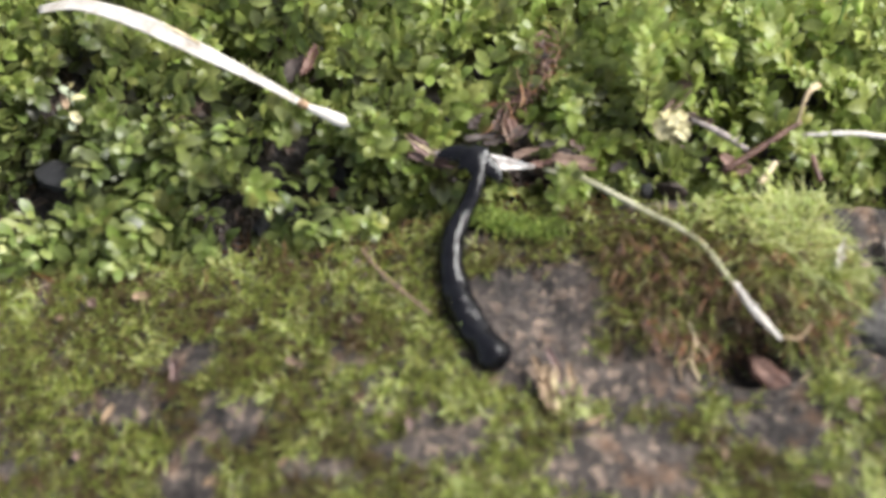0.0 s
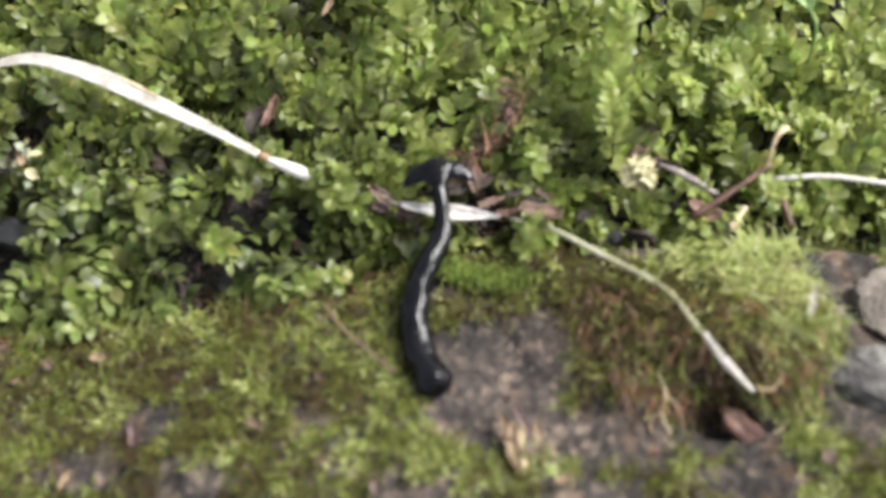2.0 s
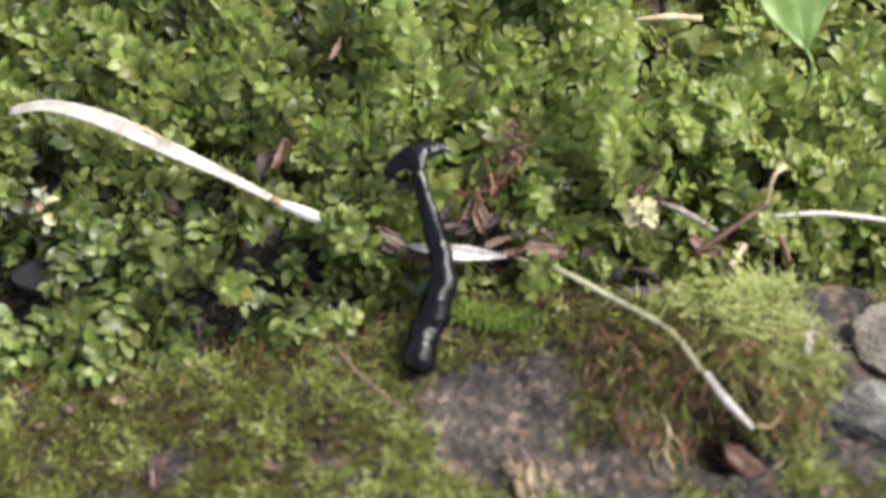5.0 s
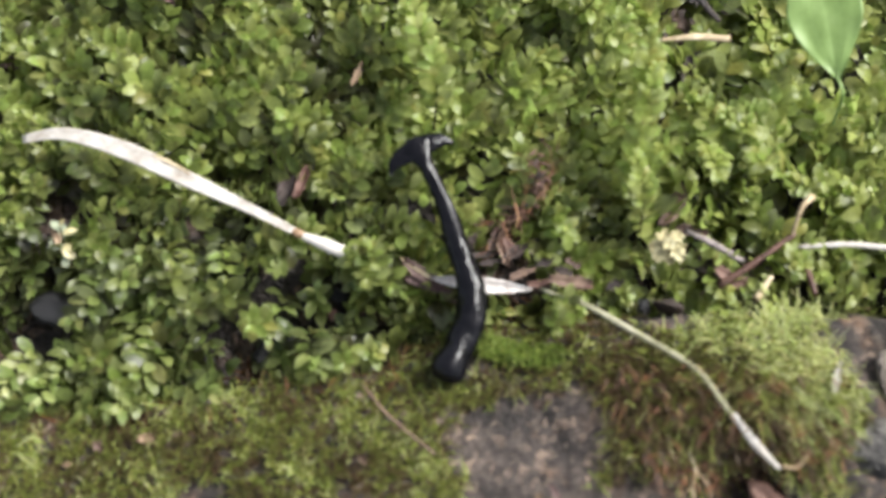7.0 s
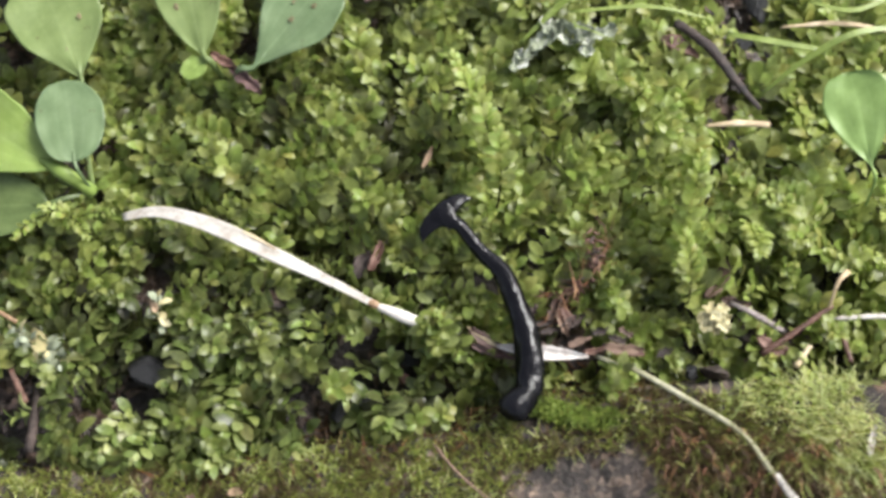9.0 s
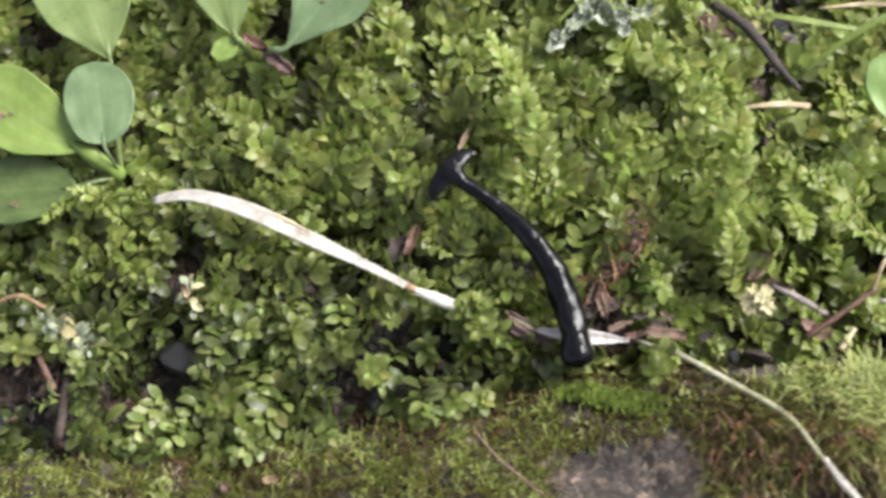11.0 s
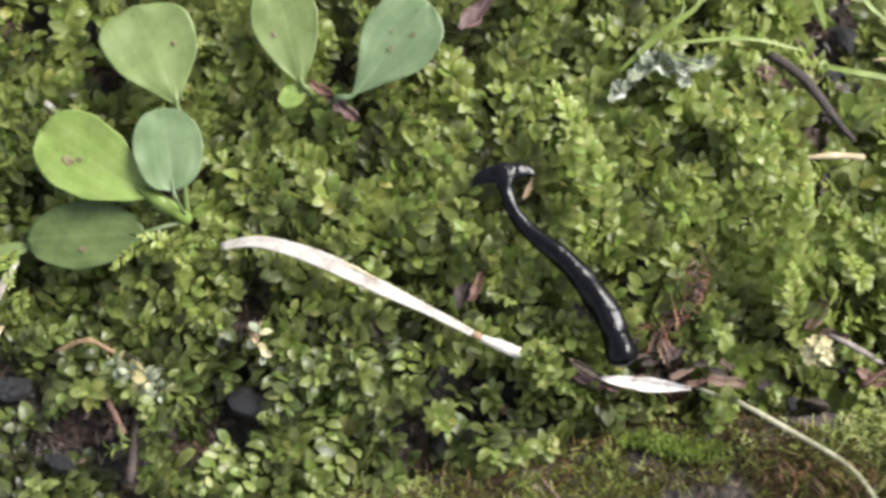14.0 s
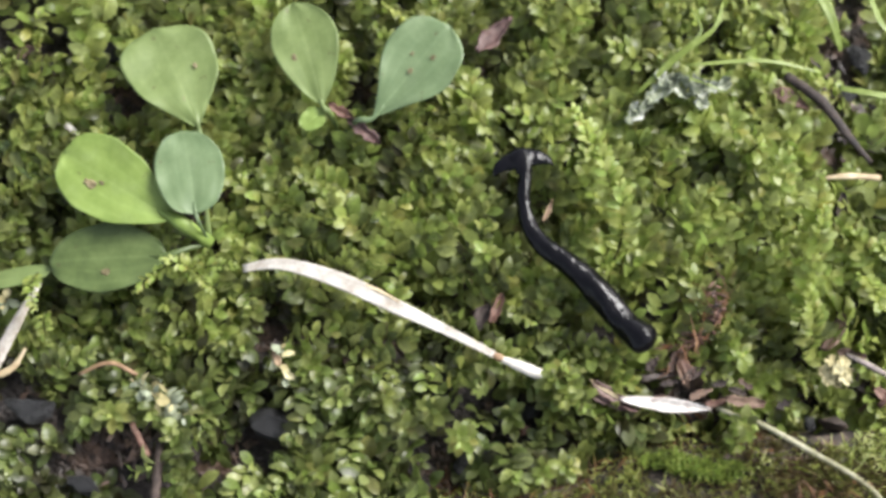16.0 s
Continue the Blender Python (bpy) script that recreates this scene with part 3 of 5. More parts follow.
def dead_moss():
    """Brown dead strands under the cushion and in the hollow behind the rock's edge."""
    bag = Leaves()
    spots = [(0.0, 0.0, 4) for _ in range(260)] + [(float(rng.uniform(64, 104)), 0.0, 1) for _ in range(420)] + [(0.0, 0.0, 3) for _ in range(70)] + [(float(rng.uniform(-60, 60)), 0.0, 2) for _ in range(420)]
    for x, y, kind in spots:
        if kind == 1:
            y = 3.5 + 5 * math.sin((x - 58) / 46 * 3.0 + 3.4) + rng.normal(0, 3.0)
            z = rock_top(x, y) + rng.uniform(0.5, 4.0)
            if bareness(x, y) > 0.6:
                continue
        elif kind == 4:
            x, y = rng.uniform(56, 104), rng.uniform(-1, 20)
            if rng.random() > cushion(x, y) * 1.3:
                continue
            z = rock_top(x, y) + rng.uniform(2.5, 5.5)
        elif kind == 3:
            u = rng.uniform(0, 1)
            x, y = 34 + 12 * u + rng.normal(0, 1.5), 45 + 20 * u + rng.normal(0, 1.5)
            z = -1.0 + 6.0 * u + rng.uniform(-2, 1)
        else:
            y = edge(x) + rng.normal(1.0, 3.0)
            z = max(rock_top(x, y), soil_top(x, y)) + rng.uniform(0, 1.5)
        a = rng.uniform(0, 6.283)
        L = rng.uniform(2.0, 4.6) if kind in (1, 4) else rng.uniform(2.5, 6.0)
        way = unit(np.array([0.8 * math.cos(a), -1.0 + 0.5 * math.sin(a), 0.35])) if kind == 4 else unit(np.array([math.cos(a), math.sin(a) - 0.4, rng.uniform(-0.1, 0.5)]))
        bend = np.array([rng.normal(0, 0.5), rng.normal(0, 0.5), -0.3])
        p = np.array([x, y, z])
        tn = rng.uniform(0.1, 0.72) if kind == 1 else rng.uniform(0.2, 0.8)
        bag.strand([p, p + way * L * 0.5, p + way * L * 0.5 + unit(way + bend) * L * 0.5], rng.uniform(0.25, 0.6), [tn - 0.2, tn, tn + 0.1])
    solid("dead_moss", bag.mesh("dead_moss", RUST), "rust-brown dead moss strands along the rock's edge", "dead moss", kind="stuff")


def crumbs():
    """Loose dark litter in the gaps between the moss shoots."""
    verts, faces = [], []
    for i in range(5200):
        x, y = rng.uniform(-150, 130), rng.uniform(8, 150)
        if i % 3:
            hx, hy, rx, ry = HOLLOWS[i % len(HOLLOWS)]
            x, y = hx + rng.normal(0, rx * 0.7), hy + rng.normal(0, ry * 0.7)
        if y < edge(x) - 2:
            continue
        z = soil_top(x, y) + 0.2
        s = rng.uniform(0.5, 1.7) * (1.4 if i % 9 == 0 else 1.0)
        sh = np.array([rng.uniform(0.8, 2.2), rng.uniform(0.6, 1.0), rng.uniform(0.35, 0.7)]) * s
        a = rng.uniform(0, 6.28)
        ca, sa = math.cos(a), math.sin(a)
        k = len(verts)
        for px_, py_, pz_ in ((1, 0, 0.1), (0.2, 1, 0), (-1, 0.2, 0.2), (-0.2, -1, 0), (0.1, 0.1, 1), (0, 0, -0.8)):
            q = np.array([px_, py_, pz_]) * sh * rng.uniform(0.75, 1.25)
            verts.append((x + ca * q[0] - sa * q[1], y + sa * q[0] + ca * q[1], z + q[2]))
        faces += [(k + a_, k + b_, k + c_) for a_, b_, c_ in ((0, 1, 4), (1, 2, 4), (2, 3, 4), (3, 0, 4), (1, 0, 5), (2, 1, 5), (3, 2, 5), (0, 3, 5))]
    for i in range(760):
        cx, cy, rx, ry = ((37, 40, 14, 3), (86, 44, 9, 3), (88, 42, 8, 3), (-90, 28, 9, 9), (80, 112, 9, 14), HOLLOWS[i % len(HOLLOWS)])[i % 6]
        x, y = cx + rng.normal(0, rx * 0.6), cy + rng.normal(0, ry * 0.6)
        if y < edge(x):
            continue
        z = soil_top(x, y) + (rng.uniform(1.5, 6) if 0 < i % 6 < 5 else rng.uniform(0.5, 3.0))
        d = unit(np.array([rng.normal(), rng.normal() * 0.6, rng.normal(0, 0.25)]))
        s = unit(np.cross(d, (0, 0, 1.0))) * rng.uniform(0.4, 0.9)
        ln, up = rng.uniform(1.5, 4.5), np.array([0, 0, 0.35])
        p, k = np.array([x, y, z]), len(verts)
        if i % 6 == 4 and i % 4:
            continue
        bow = np.cross(d, (0, 0, 1.0)) * rng.normal(0, 0.5)
        for q, w in ((p, -1), (p, 1), (p + d * ln + bow, 0.5), (p + d * ln + bow, -0.5)):
            q = q + s * w * rng.uniform(0.4, 1.5) + d * rng.normal(0, 0.5) + up * rng.normal(0, 0.8)
            verts += [tuple(q), tuple(q + up * rng.uniform(0.5, 1.3))]
        faces += [(k, k + 2, k + 4, k + 6), (k + 1, k + 7, k + 5, k + 3), (k, k + 1, k + 3, k + 2), (k + 2, k + 3, k + 5, k + 4), (k + 4, k + 5, k + 7, k + 6), (k + 6, k + 7, k + 1, k)]
    solid("soil_litter", mesh_of("soil_litter", verts, faces, LITTER, False), "dark crumbs of soil and rotted bark between the moss", "litter", kind="stuff")


leafy_moss()
feather_moss()
moss_ridge()
dead_moss()
crumbs()


# ---- shapes for the things ----
def curve3(pts, n):
    p = np.array(pts, float)
    if len(p) == 2:
        return p[0] + (p[1] - p[0]) * np.linspace(0, 1, n)[:, None]
    q = np.vstack([2 * p[0] - p[1], p, 2 * p[-1] - p[-2]])
    fine = []
    for i in range(1, len(q) - 2):
        for t in np.linspace(0, 1, 10, endpoint=False):
            a, b, c, d = q[i - 1], q[i], q[i + 1], q[i + 2]
            fine.append(0.5 * (2 * b + (c - a) * t + (2 * a - 5 * b + 4 * c - d) * t * t + (3 * b - a - 3 * c + d) * t ** 3))
    fine = np.array(fine + [p[-1]])
    s = np.r_[0, np.cumsum(np.linalg.norm(np.diff(fine, axis=0), axis=1))]
    e = np.linspace(0, s[-1], n)
    return np.stack([np.interp(e, s, fine[:, k]) for k in range(3)], 1)


def tube(name, pts, widths, mat, flat=1.0, n=None, sides=10, rough=0.06, fold=0.0, seed=1):
    """A stem, twig or blade along pts: widths are half widths on the way, flat its thickness over its width."""
    n = n or max(6, 5 * len(pts))
    c = curve3(pts, n)
    wd = np.interp(np.linspace(0, 1, n), np.linspace(0, 1, len(widths)), widths)
    verts, faces = [], []
    for j in range(n):
        t = unit(c[min(j + 1, n - 1)] - c[max(j - 1, 0)])
        side = unit(np.cross(t, (0, 0, 1.0)))
        up = np.cross(side, t)
        for i in range(sides):
            a = 2 * math.pi * i / sides
            k = 1 + rough * noise.noise(Vector((j * 0.9, i * 1.3, seed * 7.7)))
            x, z = wd[j] * math.cos(a) * k, wd[j] * flat * math.sin(a) * k
            z += fold * abs(x)
            verts.append(c[j] + side * x + up * z)
    for j in range(n - 1):
        for i in range(sides):
            faces.append((j * sides + i, j * sides + (i + 1) % sides, (j + 1) * sides + (i + 1) % sides, (j + 1) * sides + i))
    faces.append(list(reversed(range(sides))))
    faces.append([(n - 1) * sides + i for i in range(sides)])
    return mesh_of(name, verts, faces, mat)


def flake(name, length, width, thick, mat, seed=1, curl=0.25, point=0.5, ragged=0.24):
    """A dead leaf, bark chip, petal or husk along y: curled, ragged, with thickness."""
    nu, nv = 19, 7
    top, bot, faces = [], [], []
    twist = 0.9 * noise.noise(Vector((seed * 2.7, 1.3, 4.4)))
    for j in range(nu):
        u = j / (nu - 1)
        w_ = (math.sin(math.pi * min(1, max(0.0, u * 0.96 + 0.02))) ** point) * width / 2
        w_ *= 1 + ragged * 2 * noise.noise(Vector((u * 5, seed * 3.3, 0.5))) + ragged * 1.3 * noise.noise(Vector((u * 17, seed * 1.3, 2.5)))
        bow = 0.10 * length * noise.noise(Vector((seed * 4.1, 7.7, 0.2))) * math.sin(math.pi * u)
        for i in range(nv):
            v = -1 + 2 * i / (nv - 1)
            x = v * w_ + ragged * width * 0.3 * noise.noise(Vector((u * 3, v, seed * 1.9)))
            z = curl * width * (v * v * 0.7) + curl * length * 0.30 * (u - 0.5) ** 2 + 0.12 * width * noise.noise(Vector((u * 4, v * 2, seed * 5.1)))
            x += bow + ragged * 0.5 * width * noise.noise(Vector((u * 9, seed * 2.1, 9.5 + math.copysign(1, v)))) * abs(v)
            z += x * math.sin(twist) * (u - 0.5) * 2
            e = 1.0 if 0 < i < nv - 1 and 0 < j < nu - 1 else 0.25
            top.append((x, u * length, z + thick * 0.5 * e))
            bot.append((x, u * length, z - thick * 0.5 * e))
    k = nu * nv
    for j in range(nu - 1):
        for i in range(nv - 1):
            a = j * nv + i
            faces.append((a, a + 1, a + nv + 1, a + nv))
            faces.append((k + a, k + a + nv, k + a + nv + 1, k + a + 1))
    ring = [i for i in range(nv)] + [j * nv + nv - 1 for j in range(1, nu)] + [(nu - 1) * nv + i for i in reversed(range(nv - 1))] + [j * nv for j in reversed(range(1, nu - 1))]
    for a, b in zip(ring, ring[1:] + ring[:1]):
        faces.append((b, a, k + a, k + b))
    return mesh_of(name, top + bot, faces, mat)


def pebble(name, size, mat, seed, cut=0.25):
    """A broken stone: a ball flattened by planes, with fine unevenness."""
    bm = bmesh.new()
    bmesh.ops.create_icosphere(bm, subdivisions=4, radius=1.0)
    r = np.random.default_rng(seed)
    planes = [(unit(r.normal(size=3)), r.uniform(0.32, 0.75)) for _ in range(13)]
    for v in bm.verts:
        p = np.array(v.co)
        for nrm, d in planes:
            h = p @ nrm - d
            if h > 0:
                p = p - nrm * h * 0.85
        p = p * (1 + cut * 0.4 * noise.noise(Vector(p * 1.7 + seed)) + 0.10 * noise.noise(Vector(p * 5 + seed)) + 0.06 * noise.noise(Vector(p * 13 + seed)) + 0.03 * noise.noise(Vector(p * 29 + seed)))
        v.co = Vector(p * np.array(size) * MM)
    me = bpy.data.meshes.new(name)
    bm.to_mesh(me)
    bm.free()
    me.materials.append(mat)
    me.polygons.foreach_set("use_smooth", [True] * len(me.polygons))
    return me


def between(a, b, roll=0.0):
    """Pose whose y runs from a to b, z up, with its length in millimetres."""
    a, b = np.array(a, float), np.array(b, float)
    return frame_of(a, b - a) @ pose(0, 0, 0, 0, roll, 0), float(np.linalg.norm(b - a))


def frame_of(p, ahead):
    y = Vector(ahead).normalized()
    x = y.cross(Vector((0, 0, 1))).normalized()
    z = x.cross(y)
    m = Matrix((x, y, z)).transposed().to_4x4()
    m.translation = Vector(p) * MM
    return m


def lay_flake(name, label, category, a, b, width, mat, seed, thick=0.5, curl=0.25, point=0.5, roll=0.0, ragged=0.26, group=""):
    m, length = between(a, b, roll)
    return solid(name, flake(name, length, width, thick, mat, seed, curl, point, ragged), label, category, group, m=m)


def lay_stem(name, label, category, pts, widths, mat, flat=1.0, rough=0.12, seed=1, group="", fold=0.0):
    o = np.array(pts[0], float)
    me = tube(name, [np.subtract(p, o) for p in pts], widths, mat, flat, rough=rough, seed=seed, fold=fold)
    return solid(name, me, label, category, group, m=Matrix.Translation(Vector(o) * MM))


# ---- broad-leaved seedlings ----
def broad_leaf(length, width, mat, a=0.9, b=0.62, cup=0.10, arch=0.10, seed=1):
    """Leaf blade along y: curved veins, a sunken midrib, wavy margin, real thickness."""
    nu, nv = 25, 33
    peak = (a / (a + b)) ** a * (b / (a + b)) ** b
    top, bot, vein, faces = [], [], [], []
    for j in range(nu):
        u = j / (nu - 1)
        w_ = width / 2 * max(0.012, (u ** a) * ((1 - u) ** b) / peak)
        w_ *= 1 + 0.10 * noise.noise(Vector((u * 4.5, seed, 0.3)))
        for i in range(nv):
            v = -1 + 2 * i / (nv - 1)
            rib = math.exp(-(v / 0.05) ** 2) * (1 - 0.6 * u)
            for q in (0.38, 0.72):
                rib = max(rib, 0.40 * math.exp(-((abs(v) - q) / 0.045) ** 2) * math.sin(math.pi * u))
            z = cup * w_ * v * v - arch * length * (u - 0.35) ** 2 - 0.10 * rib * (1 - u)
            z += 0.03 * width * noise.noise(Vector((u * 3.2, v * 1.6, seed * 2.3))) + 0.02 * width * math.sin(u * 15 + seed) * abs(v) ** 3
            x = v * w_ + 0.04 * width * math.sin(u * 2.6 + seed) * u
            top.append((x, u * length, z + 0.10))
            bot.append((x, u * length, z - 0.10))
            vein.append(rib)
    k = nu * nv
    for j in range(nu - 1):
        for i in range(nv - 1):
            p = j * nv + i
            faces.append((p, p + 1, p + nv + 1, p + nv))
            faces.append((k + p, k + p + nv, k + p + nv + 1, k + p + 1))
    ring = [i for i in range(nv)] + [j * nv + nv - 1 for j in range(1, nu)] + [(nu - 1) * nv + i for i in reversed(range(nv - 1))] + [j * nv for j in reversed(range(1, nu - 1))]
    for p, q in zip(ring, ring[1:] + ring[:1]):
        faces.append((q, p, k + p, k + q))
    return mesh_of("leaf", top + bot, faces, mat, vein=vein + vein)


def add_leaf(plant, root, base, apex, width, mat, label, a=0.9, b=0.62, cup=0.10, arch=0.10, roll=0.0, seed=1, stalk=0.75, spots=()):
    o = Matrix.Translation(-Vector(root) * MM)
    m, length = between(base, apex, roll)
    leaf = part("leaf", broad_leaf(length, width, mat, a, b, cup, arch, seed), plant, label, o @ m)
    for u, v, size in spots:
        w_ = width / 2 * (u ** a) * ((1 - u) ** b) / ((a / (a + b)) ** a * (b / (a + b)) ** b)
        z = cup * w_ * v * v - arch * length * (u - 0.35) ** 2 + 0.35
        part("blemish", flake("blemish", size, size * 0.7, 0.14, BLEMISH, seed + 3, 0.05, 0.4, 0.3), leaf, "brown blemish", Matrix.Translation(Vector((v * w_, u * length - size / 2, z)) * MM))
    mid = 0.55 * np.array(base) + 0.45 * np.array(root)
    mid[2] = base[2] - 1.2
    inner = np.array(base) + 0.16 * (np.array(apex) - np.array(base)) - np.array([0, 0, 0.35])
    part("petiole", tube("petiole", [np.array(root) * 0, mid - root, np.array(base) - root, inner - root], (stalk, stalk * 0.9, stalk * 1.1, 0.3), mat, 0.7), plant)
    return leaf


def seedlings():
    root = (-77.5, 74.0, -1)
    p = thing("seedling", "low seedling with oval green leaves on short stalks", "seedling", root, "seedlings")
    add_leaf(p, root, (-80.0, 99.5, 8), (-92.0, 125.5, 9), 23.5, LEAF_MID, "dull green oval leaf with brown flecks", 1.22, 0.62, 0.08, 0.05, 4, 2, spots=((0.54, 0.45, 1.5), (0.3, -0.1, 1.0)))
    add_leaf(p, root, (-84.0, 77.3, 7), (-112.5, 92.5, 9), 19.5, LEAF_BRIGHT, "bright yellow-green oval leaf with a brown spot", 0.98, 0.52, 0.12, 0.10, -6, 5, 1.7, ((0.69, -0.25, 3.2), (0.62, -0.1, 1.4)))
    add_leaf(p, root, (-79.3, 78.3, 9), (-83.8, 98.8, 9.5), 16.5, LEAF_BLUE, "round blue-green leaf", 0.48, 0.45, 0.06, 0.04, 5, 7, 0.4)
    add_leaf(p, root, (-86.5, 69.6, 3.5), (-115.0, 68.5, 3), 16.5, LEAF_SHADED, "green leaf with its shade painted in as dark green", 0.55, 0.55, 0.10, 0.12, 0, 9, spots=((0.5, -0.45, 2.2),))
    add_leaf(p, root, (-108, 84.5, -1), (-131, 98.6, -1), 7, LEAF_SHADED, "green leaf with its shade painted in as dark green", 0.6, 0.55, 0.10, 0.12, 0, 11)
    root = (-47, 103, -5)
    p = thing("seedling", "low seedling with three speckled green leaves", "seedling", root, "seedlings")
    add_leaf(p, root, (-50.6, 105.6, 9), (-59.2, 131.8, 11), 16.6, LEAF_MID, "mid green oval leaf with a small hole", 1.05, 0.68, 0.10, 0.06, -4, 13, spots=((0.5, -0.4, 1.8),))
    add_leaf(p, root, (-39.0, 103.2, 8), (-20.2, 126.0, 12), 19.0, LEAF_BLUE, "greyish green oval leaf with brown specks", 1.3, 0.60, 0.08, 0.06, 4, 15, spots=((0.5, -0.05, 1.5), (0.7, 0.17, 1.5), (0.62, -0.3, 1.0)))
    add_leaf(p, root, (-50.6, 105.2, 8), (-55.6, 100.6, 8), 5.6, LEAF_BRIGHT, "tiny fresh yellow-green leaf", 0.5, 0.45, 0.1, 0.05, 0, 17, 0.5)
    root = (108, 73, -5)
    p = thing("seedling", "single bright green seedling leaf on a short stalk", "seedling", root, "seedlings")
    add_leaf(p, root, (105.8, 80.0, 11), (100.8, 102.0, 14), 15.5, LEAF_FRESH, "bright green glossy oval leaf", 1.0, 0.42, 0.10, 0.05, -14, 19, 0.4)
    root = (-133, 60, -6)
    p = thing("seedling", "narrow green seedling leaf half hidden in moss", "seedling", root, "seedlings")
    add_leaf(p, root, (-131, 62.4, 0), (-114, 66.3, 0.5), 4.6, LEAF_MID, "narrow green leaf", 0.6, 0.6, 0.1, 0.05, 0, 21, 0.5)


# ---- dry grass ----
def dry_grass():
    root = (-8.1, 46.9, 2.0)
    g = thing("dry_grass_blade", "long bleached dry grass blade lying on the moss", "grass blade", root)
    rel = lambda *pts: [np.subtract(q, root) for q in pts]
    part("blade", tube("blade", rel((-68.6, 67.0, 2.5), (-59.2, 67.9, 4), (-45.7, 64.2, 4.8), (-32.2, 58.1, 5.2), (-18.8, 52.1, 4.8), (-8.4, 47.05, 4.0)), (0.95, 1.6, 2.0, 1.75, 1.15, 0.8), STRAW, 0.16, 44, 12, 0.08, 0.22, 3), g)
    part("tan_edge", tube("tan_edge", rel((-43, 64.9, 5.2), (-34, 60.6, 5.7), (-30, 58.2, 5.5)), (0.1, 0.5, 0.1), STRAW_TAN, 0.4), g, "tan stained edge of the blade")
    part("node", tube("node", rel((-9.0, 47.35, 4.0), (-8.1, 46.9, 3.9), (-6.9, 46.4, 3.8)), (0.78, 1.05, 0.8), NODE, 0.8), g, "orange-brown node")
    part("sheath", tube("sheath", rel((-7.1, 46.45, 3.8), (-2, 44.5, 3.8), (1.4, 43.2, 3.4), (3.4, 42.5, 2.8)), (0.75, 1.25, 1.4, 1.3), STRAW, 0.55, 24, 10, 0.08), g)
    lay_flake("husk", "glossy pink-brown husk beside the dry grass", "husk", (14.3, 41.9, 0), (25.3, 35.4, -0.4), 3.0, PINK, 3, 0.7, 0.5, 0.6)
    lay_flake("husk", "dull purple-brown husk beside the dry grass", "husk", (14.6, 38.4, -1), (23.2, 35.9, -1), 2.2, PINK, 4, 0.7, 0.4, 0.6)
    lay_flake("husk", "chalky white flat piece of dry grass sheath", "husk", (20.3, 38.0, 0.6), (41.8, 36.0, 0.4), 3.2, CHALK, 6, 0.5, 0.40, 0.62, ragged=0.09)
    lay_flake("husk", "pink-white split strip of dry grass sheath", "husk", (13.6, 42.6, 0.4), (20.5, 38.2, 0.2), 0.9, STRAW_TAN, 9, 0.4, 0.4, 0.5)
    root = (52, 32.9, 4)
    s = thing("grass_stalk", "old pale green-brown grass stalk lying over moss", "grass stalk", root)
    rel2 = lambda *pts: [np.subtract(q, root) for q in pts]
    part("stalk", tube("stalk", rel2((43.5, 36.8, -1), (48, 34.3, 2), (52, 32.9, 4), (63.0, 26.3, 6.5), (73.8, 18.8, 10.6), (79.6, 10.9, 12.0), (84.6, 4.6, 10.4)), (0.5, 0.62, 0.66, 0.64, 0.6, 0.64, 0.5), STALK, 0.6, 36), s)
    part("pale_end", tube("pale_end", rel2((81.0, 9.6, 12.2), (84.6, 4.7, 11.6), (90.2, -0.9, 10.4)), (0.6, 1.0, 0.4), STRAW, 0.5, 16), s, "bleached split end")
    part("hook", tube("hook", rel2((90.6, -0.3, 10.6), (93.6, -0.4, 10.2), (96.2, 2.4, 10.2)), (0.4, 0.3, 0.2), STRAW_TAN, 0.8, 14), s)
    lay_stem("straw", "pale tan bit of straw with a brown end", "straw", [(70.0, 92.9, 0.5), (78, 93.5, 1.2), (85.6, 93.4, 0.6)], (0.35, 0.85, 0.8), STRAW_TAN, 0.5, seed=2)
    lay_stem("straw", "thin white straw lying in the moss", "straw", [(98.0, 46.0, 2), (109.8, 46.5, 3), (124, 45.4, 2)], (0.5, 0.65, 0.6), STRAW, 0.6, seed=3)
    lay_stem("straw", "thin bent pale stem rising from the litter", "straw", [(96.6, 44.8, -1), (97.2, 50.0, 4), (98.4, 53.8, 6), (101.0, 56.4, 5)], (0.4, 0.4, 0.45, 0.75), STRAW_TAN, 0.7, seed=4)
    lay_stem("straw", "short pale stick in the litter", "straw", [(88.9, 34.6, 2), (92.4, 39.6, 2)], (0.75, 0.55), STRAW_TAN, 0.7, seed=5)
    lay_stem("straw", "wide bleached straw at the moss edge", "straw", [(-117.4, 63.2, -1), (-121.0, 55.3, -0.5), (-127.5, 41.0, -2)], (0.6, 1.5, 1.6), STRAW, 0.25, seed=6)
    lay_stem("straw", "curled pale straw on moss", "straw", [(-119.9, 47.8, -3), (-122.4, 42.7, -2), (-130, 39.5, -3)], (0.4, 0.9, 0.5), STRAW_TAN, 0.5, seed=7)
    lay_stem("straw", "short curved tan straw", "straw", [(-121.3, 101.8, -1), (-115.9, 103.4, 0), (-110.2, 99.6, -0.5)], (0.3, 0.75, 0.9), STRAW, 0.4, seed=8)
    lay_stem("straw", "long tan straw between grass blades", "straw", [(89, 118.6, 1), (103, 119.4, 2), (116, 118, 1)], (0.3, 0.75, 0.5), STRAW_TAN, 0.5, seed=9)
    lay_flake("petal", "small whitish pink scale standing on moss", "petal", (101.9, 14.0, 9), (103.5, 20.9, 9.5), 1.5, STRAW, 12, 0.4, 0.5, 0.7)


